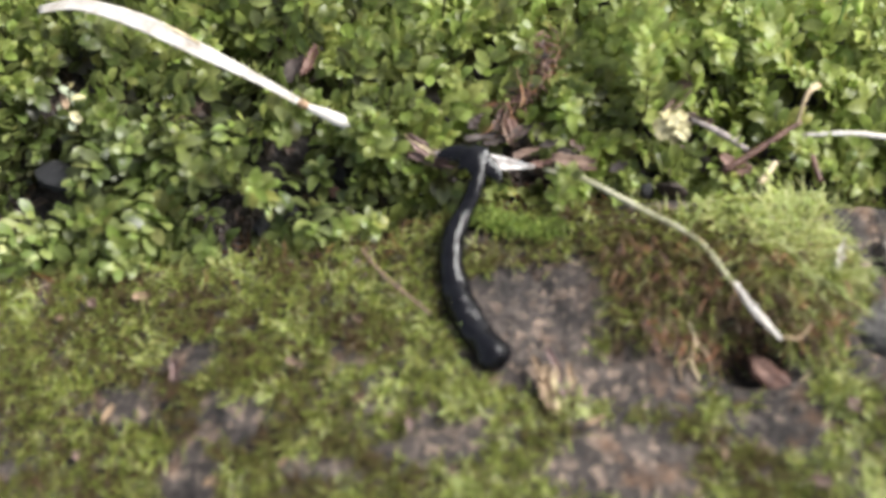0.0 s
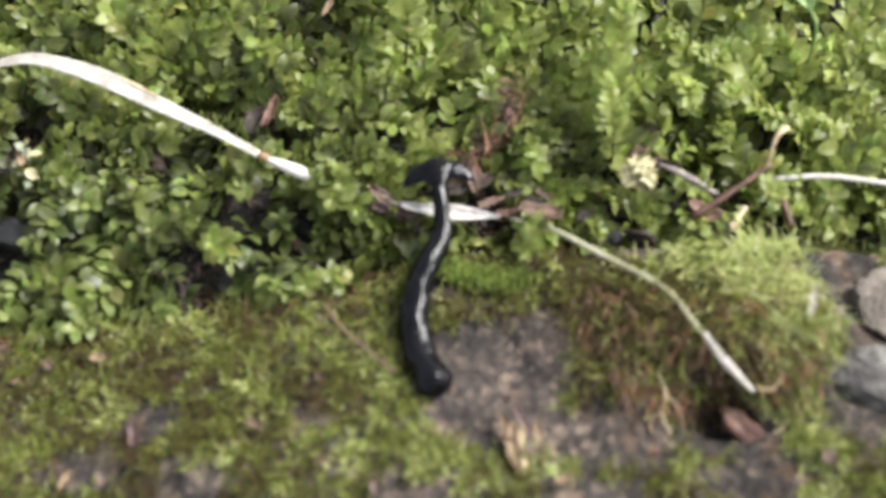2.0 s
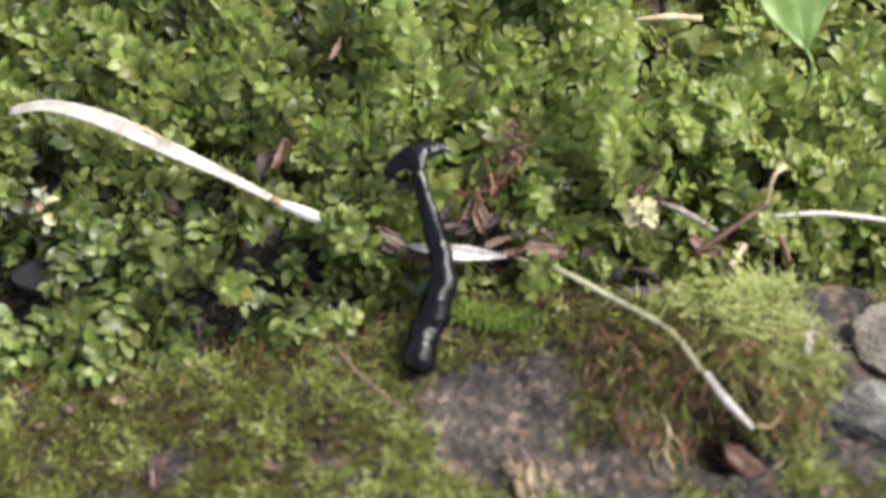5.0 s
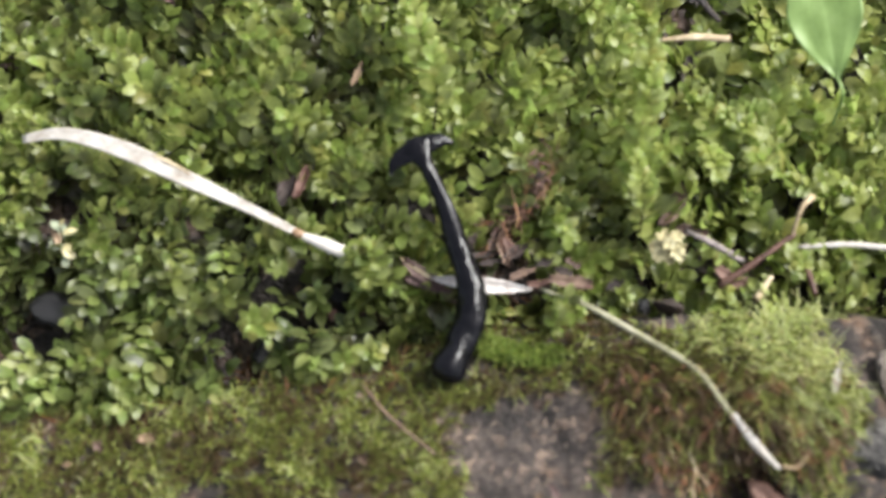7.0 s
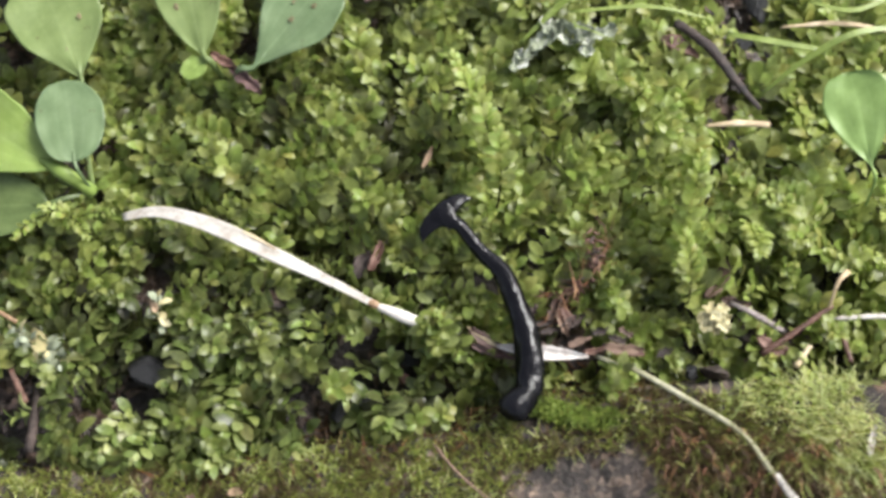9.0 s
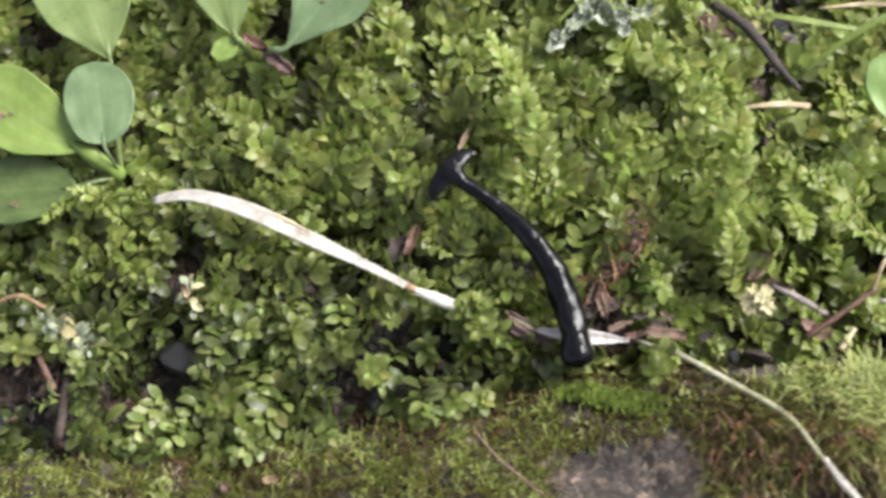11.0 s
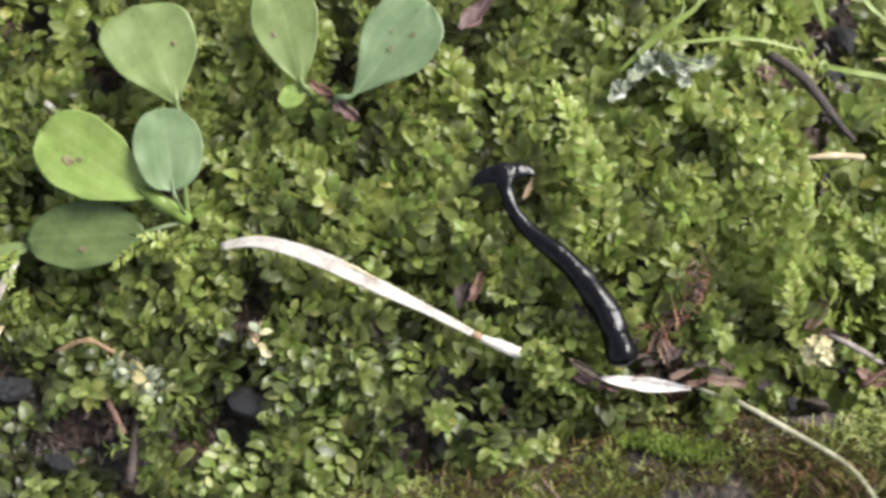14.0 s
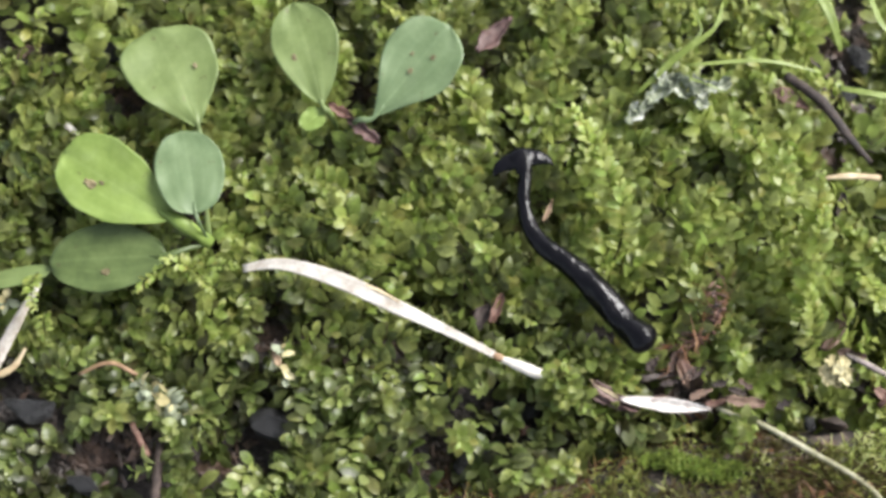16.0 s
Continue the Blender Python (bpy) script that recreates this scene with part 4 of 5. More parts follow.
def green_grass():
    blades = (
        ([(25.0, 112.0, 4), (35.2, 121.0, 8), (43.8, 127.6, 10), (46.5, 135, 9)], (0.5, 1.15, 0.95, 0.3)),
        ([(31.0, 119.0, 5), (38, 124, 8), (41.2, 128.4, 8), (38.8, 134.5, 7)], (0.3, 0.55, 0.5, 0.2)),
        ([(37.0, 118.7, 8), (55.9, 119.9, 9), (70.5, 118.0, 7)], (0.5, 0.75, 0.2)),
        ([(75.5, 115.3, 4), (84, 113.4, 5), (97, 111.2, 5)], (0.9, 1.1, 0.8)),
        ([(68.0, 143.0, 8), (72.5, 133, 9), (75.9, 124.2, 6)], (1.6, 1.9, 0.7)),
        ([(84.0, 139.0, 6), (86.2, 131.0, 7), (91.5, 126.5, 6)], (0.8, 1.0, 0.4)),
        ([(83.4, 100.6, 2), (93, 107.8, 6), (104.5, 114.0, 8), (118, 117, 6)], (0.4, 1.05, 1.15, 0.7)),
        ([(34.5, 117.0, 6), (42, 114.5, 7), (47, 112.5, 6)], (0.4, 0.4, 0.15)),
        ([(96, 124.5, 3), (106, 121.5, 5), (118, 127, 4)], (0.5, 0.9, 0.5)),
    )
    for i, (pts, wd) in enumerate(blades):
        lay_stem("fresh_grass", "thin fresh green grass blade over the moss", "grass blade", pts, [0.75 * q for q in wd], GREEN_GRASS, 0.16, 0.04, i + 1, "green grass blades", 0.3)


# ---- twigs, dead leaves, chips and stones ----
def litter_things():
    lay_stem("twig", "dark brown forked twig on the moss", "twig", [(63.5, 119.6, 1), (71.5, 112.0, 3), (77.6, 103.5, 2.5), (83.2, 97.0, 1.5)], (1.2, 1.4, 1.1, 0.6), BARK, 0.7, 0.3, 11)
    lay_flake("bark_chip", "red-brown bark chip beside the twig", "bark", (59.0, 115.6, 0.5), (69.0, 110.4, 0.5), 3.6, REDWOOD, 21, 0.9, 0.2, 0.5)
    lay_stem("twig", "grey weathered twig among the moss", "twig", [(75.0, 50.0, -1), (81, 46.6, 0), (87.8, 43.0, -1)], (0.5, 0.85, 0.6), GREYBARK, 0.6, 0.25, 12)
    lay_stem("twig", "thin reddish twig in the litter", "twig", [(81.6, 37.6, 0), (89, 42.6, 1.5), (97.8, 48.9, 2.5)], (0.75, 0.7, 0.6), REDWOOD, 0.8, 0.2, 13)
    lay_stem("twig", "short red-brown needle-like twig", "twig", [(99.7, 43.6, 1), (101.8, 36.0, 1)], (0.8, 0.6), REDWOOD, 0.7, 0.2, 14)
    lay_flake("bark_chip", "red-brown bark flake in the gap", "bark", (81, 42.0, -1.5), (87.8, 37.8, -1.5), 3.4, REDWOOD, 22, 0.8, 0.25, 0.5)
    lay_flake("dead_leaf", "curled brown leaf standing in the moss", "dead leaf", (69.6, 50.6, -1), (74.6, 59.4, 0), 3.4, DEAD, 23, 0.5, 0.5, 0.5)
    lay_flake("dead_leaf", "narrow brown dead leaf tucked in moss", "dead leaf", (72.8, 50.6, -2), (80, 49.2, -1.5), 2.6, DEAD, 43, 0.5, 0.5, 0.5)
    lay_flake("dead_leaf", "curled dark brown dead leaf beside the dry grass", "dead leaf", (35.5, 42.0, -1), (41.5, 46.2, 0), 2.2, BARK, 24, 0.5, 0.5, 0.6)
    lay_flake("dead_leaf", "pointed brown dead leaf beside the dry grass", "dead leaf", (45.2, 38.6, 1), (54.6, 37.8, 1.4), 3.2, DEAD, 25, 0.5, 0.35, 0.6)
    lay_flake("dead_leaf", "tan dead leaf scrap", "dead leaf", (37.0, 38.4, 0), (42.6, 40.8, 0.2), 1.8, DEAD, 26, 0.5, 0.4, 0.5)
    lay_flake("dead_leaf", "folded brown dead leaf scrap", "dead leaf", (34.6, 47.5, -1), (37.0, 40.6, -0.4), 2.2, DEAD, 27, 0.5, 0.6, 0.6)
    for i, (x, y, ang, ln) in enumerate(((30.5, 41.6, 0.2, 5.5), (29, 39.4, -0.5, 4.5), (38.5, 43.6, 2.2, 5), (42.5, 41.6, 0.4, 4.6), (46.5, 41.0, -0.3, 4.4), (33, 44.6, 1.3, 5.2), (49.5, 36.6, 0.1, 5.5), (57.5, 36.5, 0.5, 4.5), (27.5, 45.0, 0.9, 4), (52.5, 41.2, 2.6, 4), (40.8, 37.2, 0.2, 5))):
        lay_flake("bark_chip", "small dark rotted chip in the litter", "bark", (x, y, -1.2 + 0.2 * (i % 4)), (x + ln * math.cos(ang), y + ln * math.sin(ang), -0.8 + 0.3 * (i % 3)), 1.3 + 0.35 * (i % 3), (BARK, DEAD, REDWOOD, BARK)[i % 4], 140 + i, 0.5, 0.4, 0.4, ragged=0.4, group="litter chips")
    lay_stem("twig", "short dark twig under the moss", "twig", [(26.5, 43.4, -2.5), (36.4, 44.8, -2)], (0.9, 0.7), GREYBARK, 0.7, 0.3, 15)
    lay_flake("dead_leaf", "small tan scale stuck in the moss", "dead leaf", (4.6, 84.6, 6), (2.4, 79.2, 5.4), 1.2, TAN, 28, 0.4, 0.5, 0.7)
    lay_flake("dead_leaf", "dark purple-brown shrivelled leaf", "dead leaf", (-13.4, 124.4, -1), (-4.8, 133.4, 0), 4.2, PINK, 29, 0.6, 0.5, 0.5)
    lay_flake("dead_leaf", "shrivelled dark seed husk beside a leaf stalk", "dead leaf", (-49.8, 107.4, 6), (-43.5, 104.0, 6), 2.4, REDWOOD, 30, 0.9, 0.5, 0.6)
    lay_flake("dead_leaf", "shrivelled purple-brown leaf on the moss", "dead leaf", (-45.5, 105.0, 5), (-37.2, 97.8, 4), 3.8, PINK, 31, 0.6, 0.6, 0.5)
    lay_flake("bark_chip", "small flat red-brown chip on bare soil", "bark", (-131.6, 122.4, -4), (-123.8, 124.0, -4), 3.6, PINK, 32, 0.7, 0.1, 0.5)
    lay_flake("bark_chip", "orange-brown bark chip on soil", "bark", (-133, 76.5, -4), (-126, 76.8, -4), 3.2, REDWOOD, 33, 0.7, 0.1, 0.5)
    lay_flake("dead_leaf", "small lilac-grey dead leaf in a gap", "dead leaf", (77.4, 90.4, -3), (75.8, 83.8, -3), 2.4, BARK, 34, 0.4, 0.5, 0.6)
    lay_flake("dead_leaf", "red-brown dead leaf folded in the moss", "dead leaf", (-6.9, 62.8, -0.5), (-9.6, 55.6, -1), 2.2, REDWOOD, 35, 0.6, 0.6, 0.6)
    lay_flake("dead_leaf", "dark brown dead leaf folded in the moss", "dead leaf", (-9.4, 60.6, -1.5), (-13.6, 53.8, -2), 3.6, BARK, 36, 0.6, 0.5, 0.6)
    lay_stem("twig", "thin orange-brown curled rootlet", "twig", [(-106.2, 41.6, -1), (-98.8, 44.2, 0.5), (-92.3, 41.6, 0)], (0.35, 0.6, 0.5), NODE, 0.8, 0.15, 16)
    lay_stem("twig", "short brown stick in a gap of the moss", "twig", [(-92.9, 30.5, -1), (-88.8, 22.8, -1.5)], (0.7, 0.9), REDWOOD, 0.7, 0.2, 17)
    lay_stem("twig", "dark grey stick standing in a gap", "twig", [(-86.3, 26.2, -2), (-86.1, 19, -1), (-86.4, 11.5, -0.5)], (1.0, 1.25, 1.0), BARK, 0.7, 0.25, 18)
    lay_stem("twig", "thin brown stalk lying on the rock moss", "twig", [(6.8, 15.0, 5), (12.5, 8.5, 7.5), (22.0, 0.8, 9.5)], (0.22, 0.32, 0.32), DEAD, 0.8, 0.2, 20)
    lay_flake("dead_leaf", "tan curled dead leaf on the rock", "dead leaf", (42.6, -6.4, 9), (46.2, -17.0, 10.5), 2.4, TAN, 37, 0.35, 0.5, 0.5, ragged=0.5)
    lay_flake("dead_leaf", "narrow tan shred of leaf on the rock", "dead leaf", (44.8, -4.6, 8.6), (48.6, -15.0, 10.2), 1.5, PINK, 45, 0.35, 0.4, 0.5, ragged=0.5)
    lay_flake("dead_leaf", "narrow tan shred of leaf on the rock", "dead leaf", (46.8, -8.0, 9), (47.2, -17.5, 10.6), 1.4, STRAW_TAN, 46, 0.35, 0.4, 0.5, ragged=0.5)
    lay_flake("dead_leaf", "tan pink leaf scrap on the rock", "dead leaf", (49.3, -7.4, 9), (50.4, -12.5, 10), 1.8, TAN, 38, 0.4, 0.5, 0.5)
    for i, pts in enumerate((((72.4, 3.0, 8.5), (74.0, -1.4, 8), (73.4, -5.2, 7), (75.2, -9.0, 6)), ((74.0, -1.4, 8), (76.6, -4.6, 7.5), (77.4, -8.8, 6.5)), ((73.6, -4.2, 7.5), (71.2, -6.6, 7), (71.6, -9.4, 6.5)))):
        lay_stem("rootlet", "thin whitish root on the rock's edge", "root", list(pts), (0.25, 0.4, 0.35, 0.15), (STRAW_TAN, TAN, TAN)[i], 0.7, 0.5, 21 + i, "roots on the rock's edge")
    solid("seed_pod", flake("seed_pod", 12.0, 4.8, 2.6, REDWOOD, 39, 0.1, 0.7, 0.14), "red-brown seed pod in a dark hollow of the rock", "seed pod", m=between((85.4, -2.6, 2.6), (93.6, -10.6, 4.6))[0])
    lay_stem("rootlet", "thin tan stem beside the seed pod", "root", [(92.3, -10.0, 5), (94.4, -8.6, 6), (97.0, -5.9, 6.5)], (0.5, 0.45, 0.3), STRAW_TAN, 0.8, 0.15, 22)
    for i, (x, y) in enumerate(((-54.3, -2.1), (-46.7, 0.7), (-28.1, -10), (-4.5, -30.9), (-35.7, 3.7), (6.8, 0.1), (19.8, -23), (-39, -19.6), (8.3, -17), (-2.3, -10.8), (-45.3, -28.9), (44.3, -11.4), (56.4, -17.4), (27, -29.8), (104.5, -14.7), (78.8, -22.6), (-18.2, -34.9), (97.7, -27.9))):
        a = 2.4 * i
        ln = 2.0 + (i * 7 % 5) * 0.6
        z = rock_top(x, y) + 2.2
        lay_flake("dead_leaf", "small tan dead leaf scrap on the rock moss", "dead leaf", (x, y, z), (x + ln * math.cos(a), y + ln * math.sin(a), z + 0.4), 1.1 + (i % 3) * 0.45, (TAN, DEAD, PINK, TAN)[i % 4], 100 + i, 0.35, 0.6, 0.5, ragged=0.4, group="leaf scraps on the rock")
    # cream petals and withered fronds
    for a, b, wd, sd in (((66.0, 44.2, 6), (69.2, 45.0, 7.2), 3.0, 1), ((69.6, 44.8, 7.2), (73.4, 44.2, 6), 3.2, 2), ((69.2, 45.0, 7), (70.2, 41.0, 5.5), 3.0, 3), ((68.4, 44.8, 7), (69.4, 48.4, 6), 2.8, 4), ((69.6, 45.2, 7.4), (72.6, 47.4, 6.6), 2.8, 11), ((69.4, 44.4, 7.4), (66.8, 41.8, 6.2), 2.8, 12), ((69.8, 44.4, 7.6), (72.8, 41.8, 6.4), 2.6, 13), ((68.6, 43.6, 7.8), (70.8, 45.8, 7.9), 2.4, 14)):
        lay_flake("petal", "crumpled cream petal on the moss", "petal", a, b, wd, CREAM, 50 + sd, 0.4, 0.35, 0.4, group="fallen petals")
    for a, b, wd, sd in (((-60.4, 47.6, 2), (-58.8, 44.0, 2), 1.9, 5), ((-58.0, 43.0, 2.4), (-55.2, 41.2, 2), 2.2, 6), ((-57.4, 41.6, 1.6), (-57.2, 39.2, 1.4), 1.6, 7)):
        lay_flake("petal", "withered cream petal among moss leaves", "petal", a, b, wd * 0.9, (CREAM, LICHEN, TAN)[sd % 3], 50 + sd, 0.4, 0.35, 0.4, group="fallen petals")
    # stones
    for at, size, sd, mat, label in (
        ((-62, 31.8, -4.5), (7.4, 6.0, 3.0), 1, PEBBLE, "smooth dark grey stone between moss shoots"),
        # dark stones of the hollow, some only added to make its shade black
        ((-5.5, 34.0, -8.5), (4.0, 3.2, 2.6), 2, PEBBLE, "dark stone in a hollow of the moss"),
        ((-10.5, 27.5, -8.0), (2.6, 3.0, 2.4), 3, PEBBLE, "small dark stone darkening a hollow"),
        ((-1.2, 30.8, -6.6), (1.9, 1.5, 1.4), 4, REDWOOD, "small brown seed in a hollow"),
        ((1.2, 28.2, -7.5), (2.4, 1.8, 1.6), 34, PEBBLE, "small dark stone darkening a hollow"),
        ((-16.5, 22.5, -6.5), (2.6, 3.4, 2.0), 35, PEBBLE, "dark stone put under the moss edge to darken it"),
        ((-0.5, 36.0, -8.5), (3.2, 2.6, 2.2), 5, PEBBLE, "dark stone in a hollow of the moss"),
        ((117.5, 2.0, 5.0), (13.5, 8.5, 5.0), 26, GREYSTONE, "pale grey angular stone beside the rock"),
        ((106.5, -8.5, 4.5), (4.0, 3.2, 3.0), 7, GREYSTONE, "small pale grey stone"),
        ((123, 20, 3.0), (14, 10.5, 4.2), 8, BROWNSTONE, "grey-brown stone beside the moss cushion"),
        ((-119, 34, -7), (6, 5, 4), 9, PEBBLE, "dark wet stone in a gap"),
        ((-104, 16, -7), (4.5, 3.6, 3), 10, PEBBLE, "dark stone under the moss"),
        # no bark seen here: a dark lump added for the black of the hole
        ((71.5, 33.2, 0.0), (4.6, 2.2, 3.2), 15, BARK, "dark lump standing in for the shaded hole behind the moss cushion"),
        ((65.8, 33.6, -1.5), (2.4, 2.2, 2.4), 16, PEBBLE, "dark wet stone in the gap behind the cushion"),
        ((85.5, 128, -7), (4, 6, 3), 11, PEBBLE, "dark crumbly stone on bare soil"),
        ((82, 118, -8), (3, 3.6, 2.4), 12, PEBBLE, "dark crumbly stone on bare soil"),
        ((-118, 131, -8), (5, 4, 3), 13, PEBBLE, "dark crumbly stone on bare soil"),
        ((-106, 126, -8), (3, 3.4, 2.4), 14, PEBBLE, "dark crumbly stone on bare soil"),
    ):
        kind = "seed" if mat is REDWOOD else "bark_lump" if mat is BARK else "stone"
        solid(kind, pebble(kind, size, mat, sd), label, kind.replace("_", " "), m=Matrix.Translation(Vector(at) * MM))
    # lichen
    root = (35, 112, 3)
    li = thing("lichen", "crinkled pale grey-green lichen lying on the moss", "lichen", root)
    for i, (a, b, wd) in enumerate((((22.8, 105.4, 3), (29, 110.5, 4), 3.0), ((28.2, 109.6, 4), (35.4, 116.4, 5), 4.2), ((34, 116.4, 5), (38.6, 111.6, 5), 4.6), ((37.2, 112.2, 5), (43.2, 113.8, 5), 4.4), ((41.6, 113.6, 5), (48.4, 116, 5), 3.4), ((41.2, 113.0, 5), (40.8, 108.6, 4.4), 3.2), ((32, 113.6, 5), (30.6, 118.4, 5), 3.0), ((26, 107.4, 4), (24.4, 110.2, 4), 2.2))):
        m, ln = between(np.subtract(a, root), np.subtract(b, root), 12 * (-1) ** i)
        part("lobe", flake("lobe", ln, wd, 0.5, LICHEN, 80 + i, 0.7, 0.35, 0.28), li, "", m)
    # reddish dead moss frond
    root = (36, 46.5, 0)
    fr = thing("dead_frond", "reddish brown dead moss frond with short branches", "dead frond", root)
    stem = curve3([(32.0, 50.6, -1), (38.6, 52.2, 1), (43.0, 56.0, 4), (42.8, 61.0, 6), (42.2, 66.0, 7)], 28)
    part("stem", tube("stem", [np.subtract(q, root) for q in stem[::4]], (0.3, 0.45, 0.4, 0.25), REDWOOD, 1.0), fr)
    r = np.random.default_rng(5)
    for i in range(46):
        q = stem[8 + i % 19] if i < 34 else stem[(i * 5) % 12]
        a = r.uniform(0, 6.283) if i < 34 else math.pi + r.normal(0, 0.5)
        ln = r.uniform(1.2, 3.0) if i < 34 else r.uniform(3.0, 8.0)
        e = q + np.array([math.cos(a) * ln, math.sin(a) * ln * 0.8, r.uniform(-1.2, 1.0)])
        part("branch", tube("branch", [q - root, (q + e) / 2 - root + np.array([r.normal(0, 0.4), r.normal(0, 0.4), 0.4]), e - root], (0.3, 0.38, 0.14) if i < 34 else (0.14, 0.2, 0.08), (REDWOOD, BARK, REDWOOD)[i % 3], 0.9, 7, 5, 0.4), fr)


# ---- single moss shoots that stand out ----
def moss_leaf_mesh(tone):
    return mesh_of("moss_leaf", LT * 1.0, [tuple(f) for f in LF], MOSS, True, tone=[tone] * len(LT))


TONES = [0.25 + 0.09 * i for i in range(9)]
TONE_LEAVES = [moss_leaf_mesh(t) for t in TONES]


WITHERED = [mesh_of("withered_leaf", LT * 1.0, [tuple(f) for f in LF], m_, True) for m_ in (LICHEN, CREAM, LICHEN)]


def moss_shoot(x, y, z, height, lean, count, size, tone, label, flat=0.0, seed=1, withered=False):
    base = np.array([x - lean[0] * height, y - lean[1] * height, z - height])
    if flat:
        reach = height * math.hypot(*lean) + 3.0
        way = math.atan2(lean[1], lean[0])
        leaves, stem = frond_leaves(base, height, way, max(9.0, reach), size, tone, seed + 900, count)
    else:
        leaves, stem = shoot_leaves(base, height, lean, count, size, tone, seed + 900)
    ob = thing("moss_shoot", label, "moss shoot", base, "single moss shoots")
    part("stem", tube("stem", [q - base for q in stem], (0.3, 0.25, 0.15), MOSS, 1.0, 8, 6), ob)
    for p, d, up, L, wd, tn in leaves:
        d = unit(d)
        s = unit(np.cross(d, up))
        n = np.cross(s, d)
        m = Matrix([[s[k] * wd, d[k] * L, n[k] * L, 0] for k in range(3)] + [[0, 0, 0, 1]])
        m.translation = Vector(p - base) * MM
        k = int(np.clip(round((tn - TONES[0]) / 0.09), 0, len(TONES) - 1))
        part("leaf", WITHERED[(seed + len(ob.children)) % 3] if withered else TONE_LEAVES[k], ob, "", m)


def moss_shoots():
    bright, mid = "bright yellow-green moss shoot with a star of leaves", "green leafy moss shoot standing above the others"
    long_ = "long feathery yellow-green moss shoot"
    rows = (
        (49.0, 48.5, 5, 10, (0, 0), 12, 4.6, 0.95, bright, 0), (46.6, 52.5, 3, 9, (0.3, 0.2), 12, 4.4, 0.62, mid, 0),
        (9.0, 40.0, 8, 14, (0.1, -0.2), 18, 5.2, 0.48, mid, 0), (5.6, 43.0, 8, 14, (-0.2, 0.1), 16, 5.0, 0.55, mid, 0), (12.0, 36.0, 5, 12, (0.2, -0.5), 16, 5.0, 0.42, mid, 0),
        (4.2, 42.0, 8, 13, (-0.25, 0.35), 16, 5.8, 0.54, mid, 0), (8.0, 42.5, 8.5, 14, (0.25, 0.3), 16, 5.8, 0.58, mid, 0), (7.0, 37.0, 8, 14, (0.1, -0.5), 18, 5.8, 0.52, mid, 0),
        (48.0, 32.0, 7, 12, (-0.2, -0.1), 18, 4.6, 0.60, mid, 0), (47.0, 27.0, 6, 11, (0, -0.4), 14, 4.2, 0.55, mid, 0),
        (98.4, 42.2, 6, 11, (0.1, 0), 16, 4.6, 0.72, mid, 0), (110, 43, 4, 10, (0, -0.3), 14, 4.4, 0.70, mid, 0),
        (-16.5, 27.0, 5, 11, (0, -0.2), 16, 5.0, 0.70, bright, 0), (-44, 14.5, 3, 10, (0.1, -0.3), 16, 5.2, 0.62, mid, 0), (-49, 20, 4, 11, (-0.1, -0.2), 16, 5.0, 0.55, mid, 0),
        (-97, 32, 3, 10, (0, 0), 16, 5.0, 0.66, mid, 0), (-51, 18.5, 3, 11, (0.1, -0.4), 16, 4.8, 0.52, mid, 0), (-29.4, 30, 5, 12, (0, -0.1), 18, 5.2, 0.45, mid, 0),
        (-11, 72, 6, 12, (0, 0.1), 18, 4.8, 0.66, mid, 0), (2.7, 20, 4, 10, (0.1, -0.2), 16, 5.0, 0.55, mid, 0), (-5, 17, 3, 9, (-0.3, -0.2), 14, 4.8, 0.58, mid, 0),
        (9, 22, 3, 9, (0.3, 0), 14, 4.6, 0.55, mid, 0), (-24, 34, 5, 12, (-0.2, 0), 18, 5.2, 0.42, mid, 0), (-34, 38, 5, 12, (0.1, 0.2), 18, 5.2, 0.40, mid, 0),
        (66.0, 86, 9, 13, (-0.1, 0.9), 26, 4.4, 0.72, long_, 1), (66.5, 78, 9, 13, (0.0, 0.8), 26, 4.4, 0.74, long_, 1), (64.5, 69, 8, 13, (0.0, 0.8), 26, 4.4, 0.68, long_, 1), (62.6, 60, 7, 12, (-0.1, 0.7), 24, 4.2, 0.60, long_, 1),
        (10, 103, 8, 12, (-0.5, 0.8), 24, 4.4, 0.74, long_, 1), (16.6, 93, 8, 12, (-0.3, 0.8), 24, 4.6, 0.78, long_, 1), (19.8, 84, 8, 12, (0, 0.7), 22, 4.4, 0.70, long_, 1),
        (55, 100, 7, 12, (0.3, 0.2), 18, 4.8, 0.70, mid, 0), (48, 104, 7, 12, (-0.3, 0.3), 18, 4.6, 0.72, mid, 0), (88, 73, 5, 11, (0, 0.2), 16, 4.4, 0.72, mid, 0), (92, 64, 5, 11, (0.2, -0.2), 16, 4.4, 0.75, bright, 0),
        (80, 62, 5, 12, (0, -0.4), 20, 4.4, 0.68, long_, 1), (104, 60, 5, 11, (0, -0.2), 16, 4.4, 0.74, mid, 0), (98, 88, 5, 11, (0, 0.2), 18, 4.6, 0.66, mid, 0),
        (-66, 58, 3, 11, (0, 0.2), 18, 4.4, 0.40, mid, 0), (-95, 52, 2, 11, (0, -0.2), 18, 4.4, 0.40, mid, 0), (-36, 80, 6, 12, (0, -0.3), 18, 4.6, 0.60, mid, 0), (-64, 90, 6, 12, (0.1, -0.2), 18, 4.4, 0.50, mid, 0), (-20, 90, 6, 12, (0.1, -0.3), 18, 4.6, 0.62, mid, 0),
    )
    for i, row in enumerate(rows):
        x, y, z, h, lean, count, size, tone, label, flat = row
        drop = {bright: (1.0, 0.0), mid: (-1.0, 0.13), long_: (5.5, -0.08)}[label]
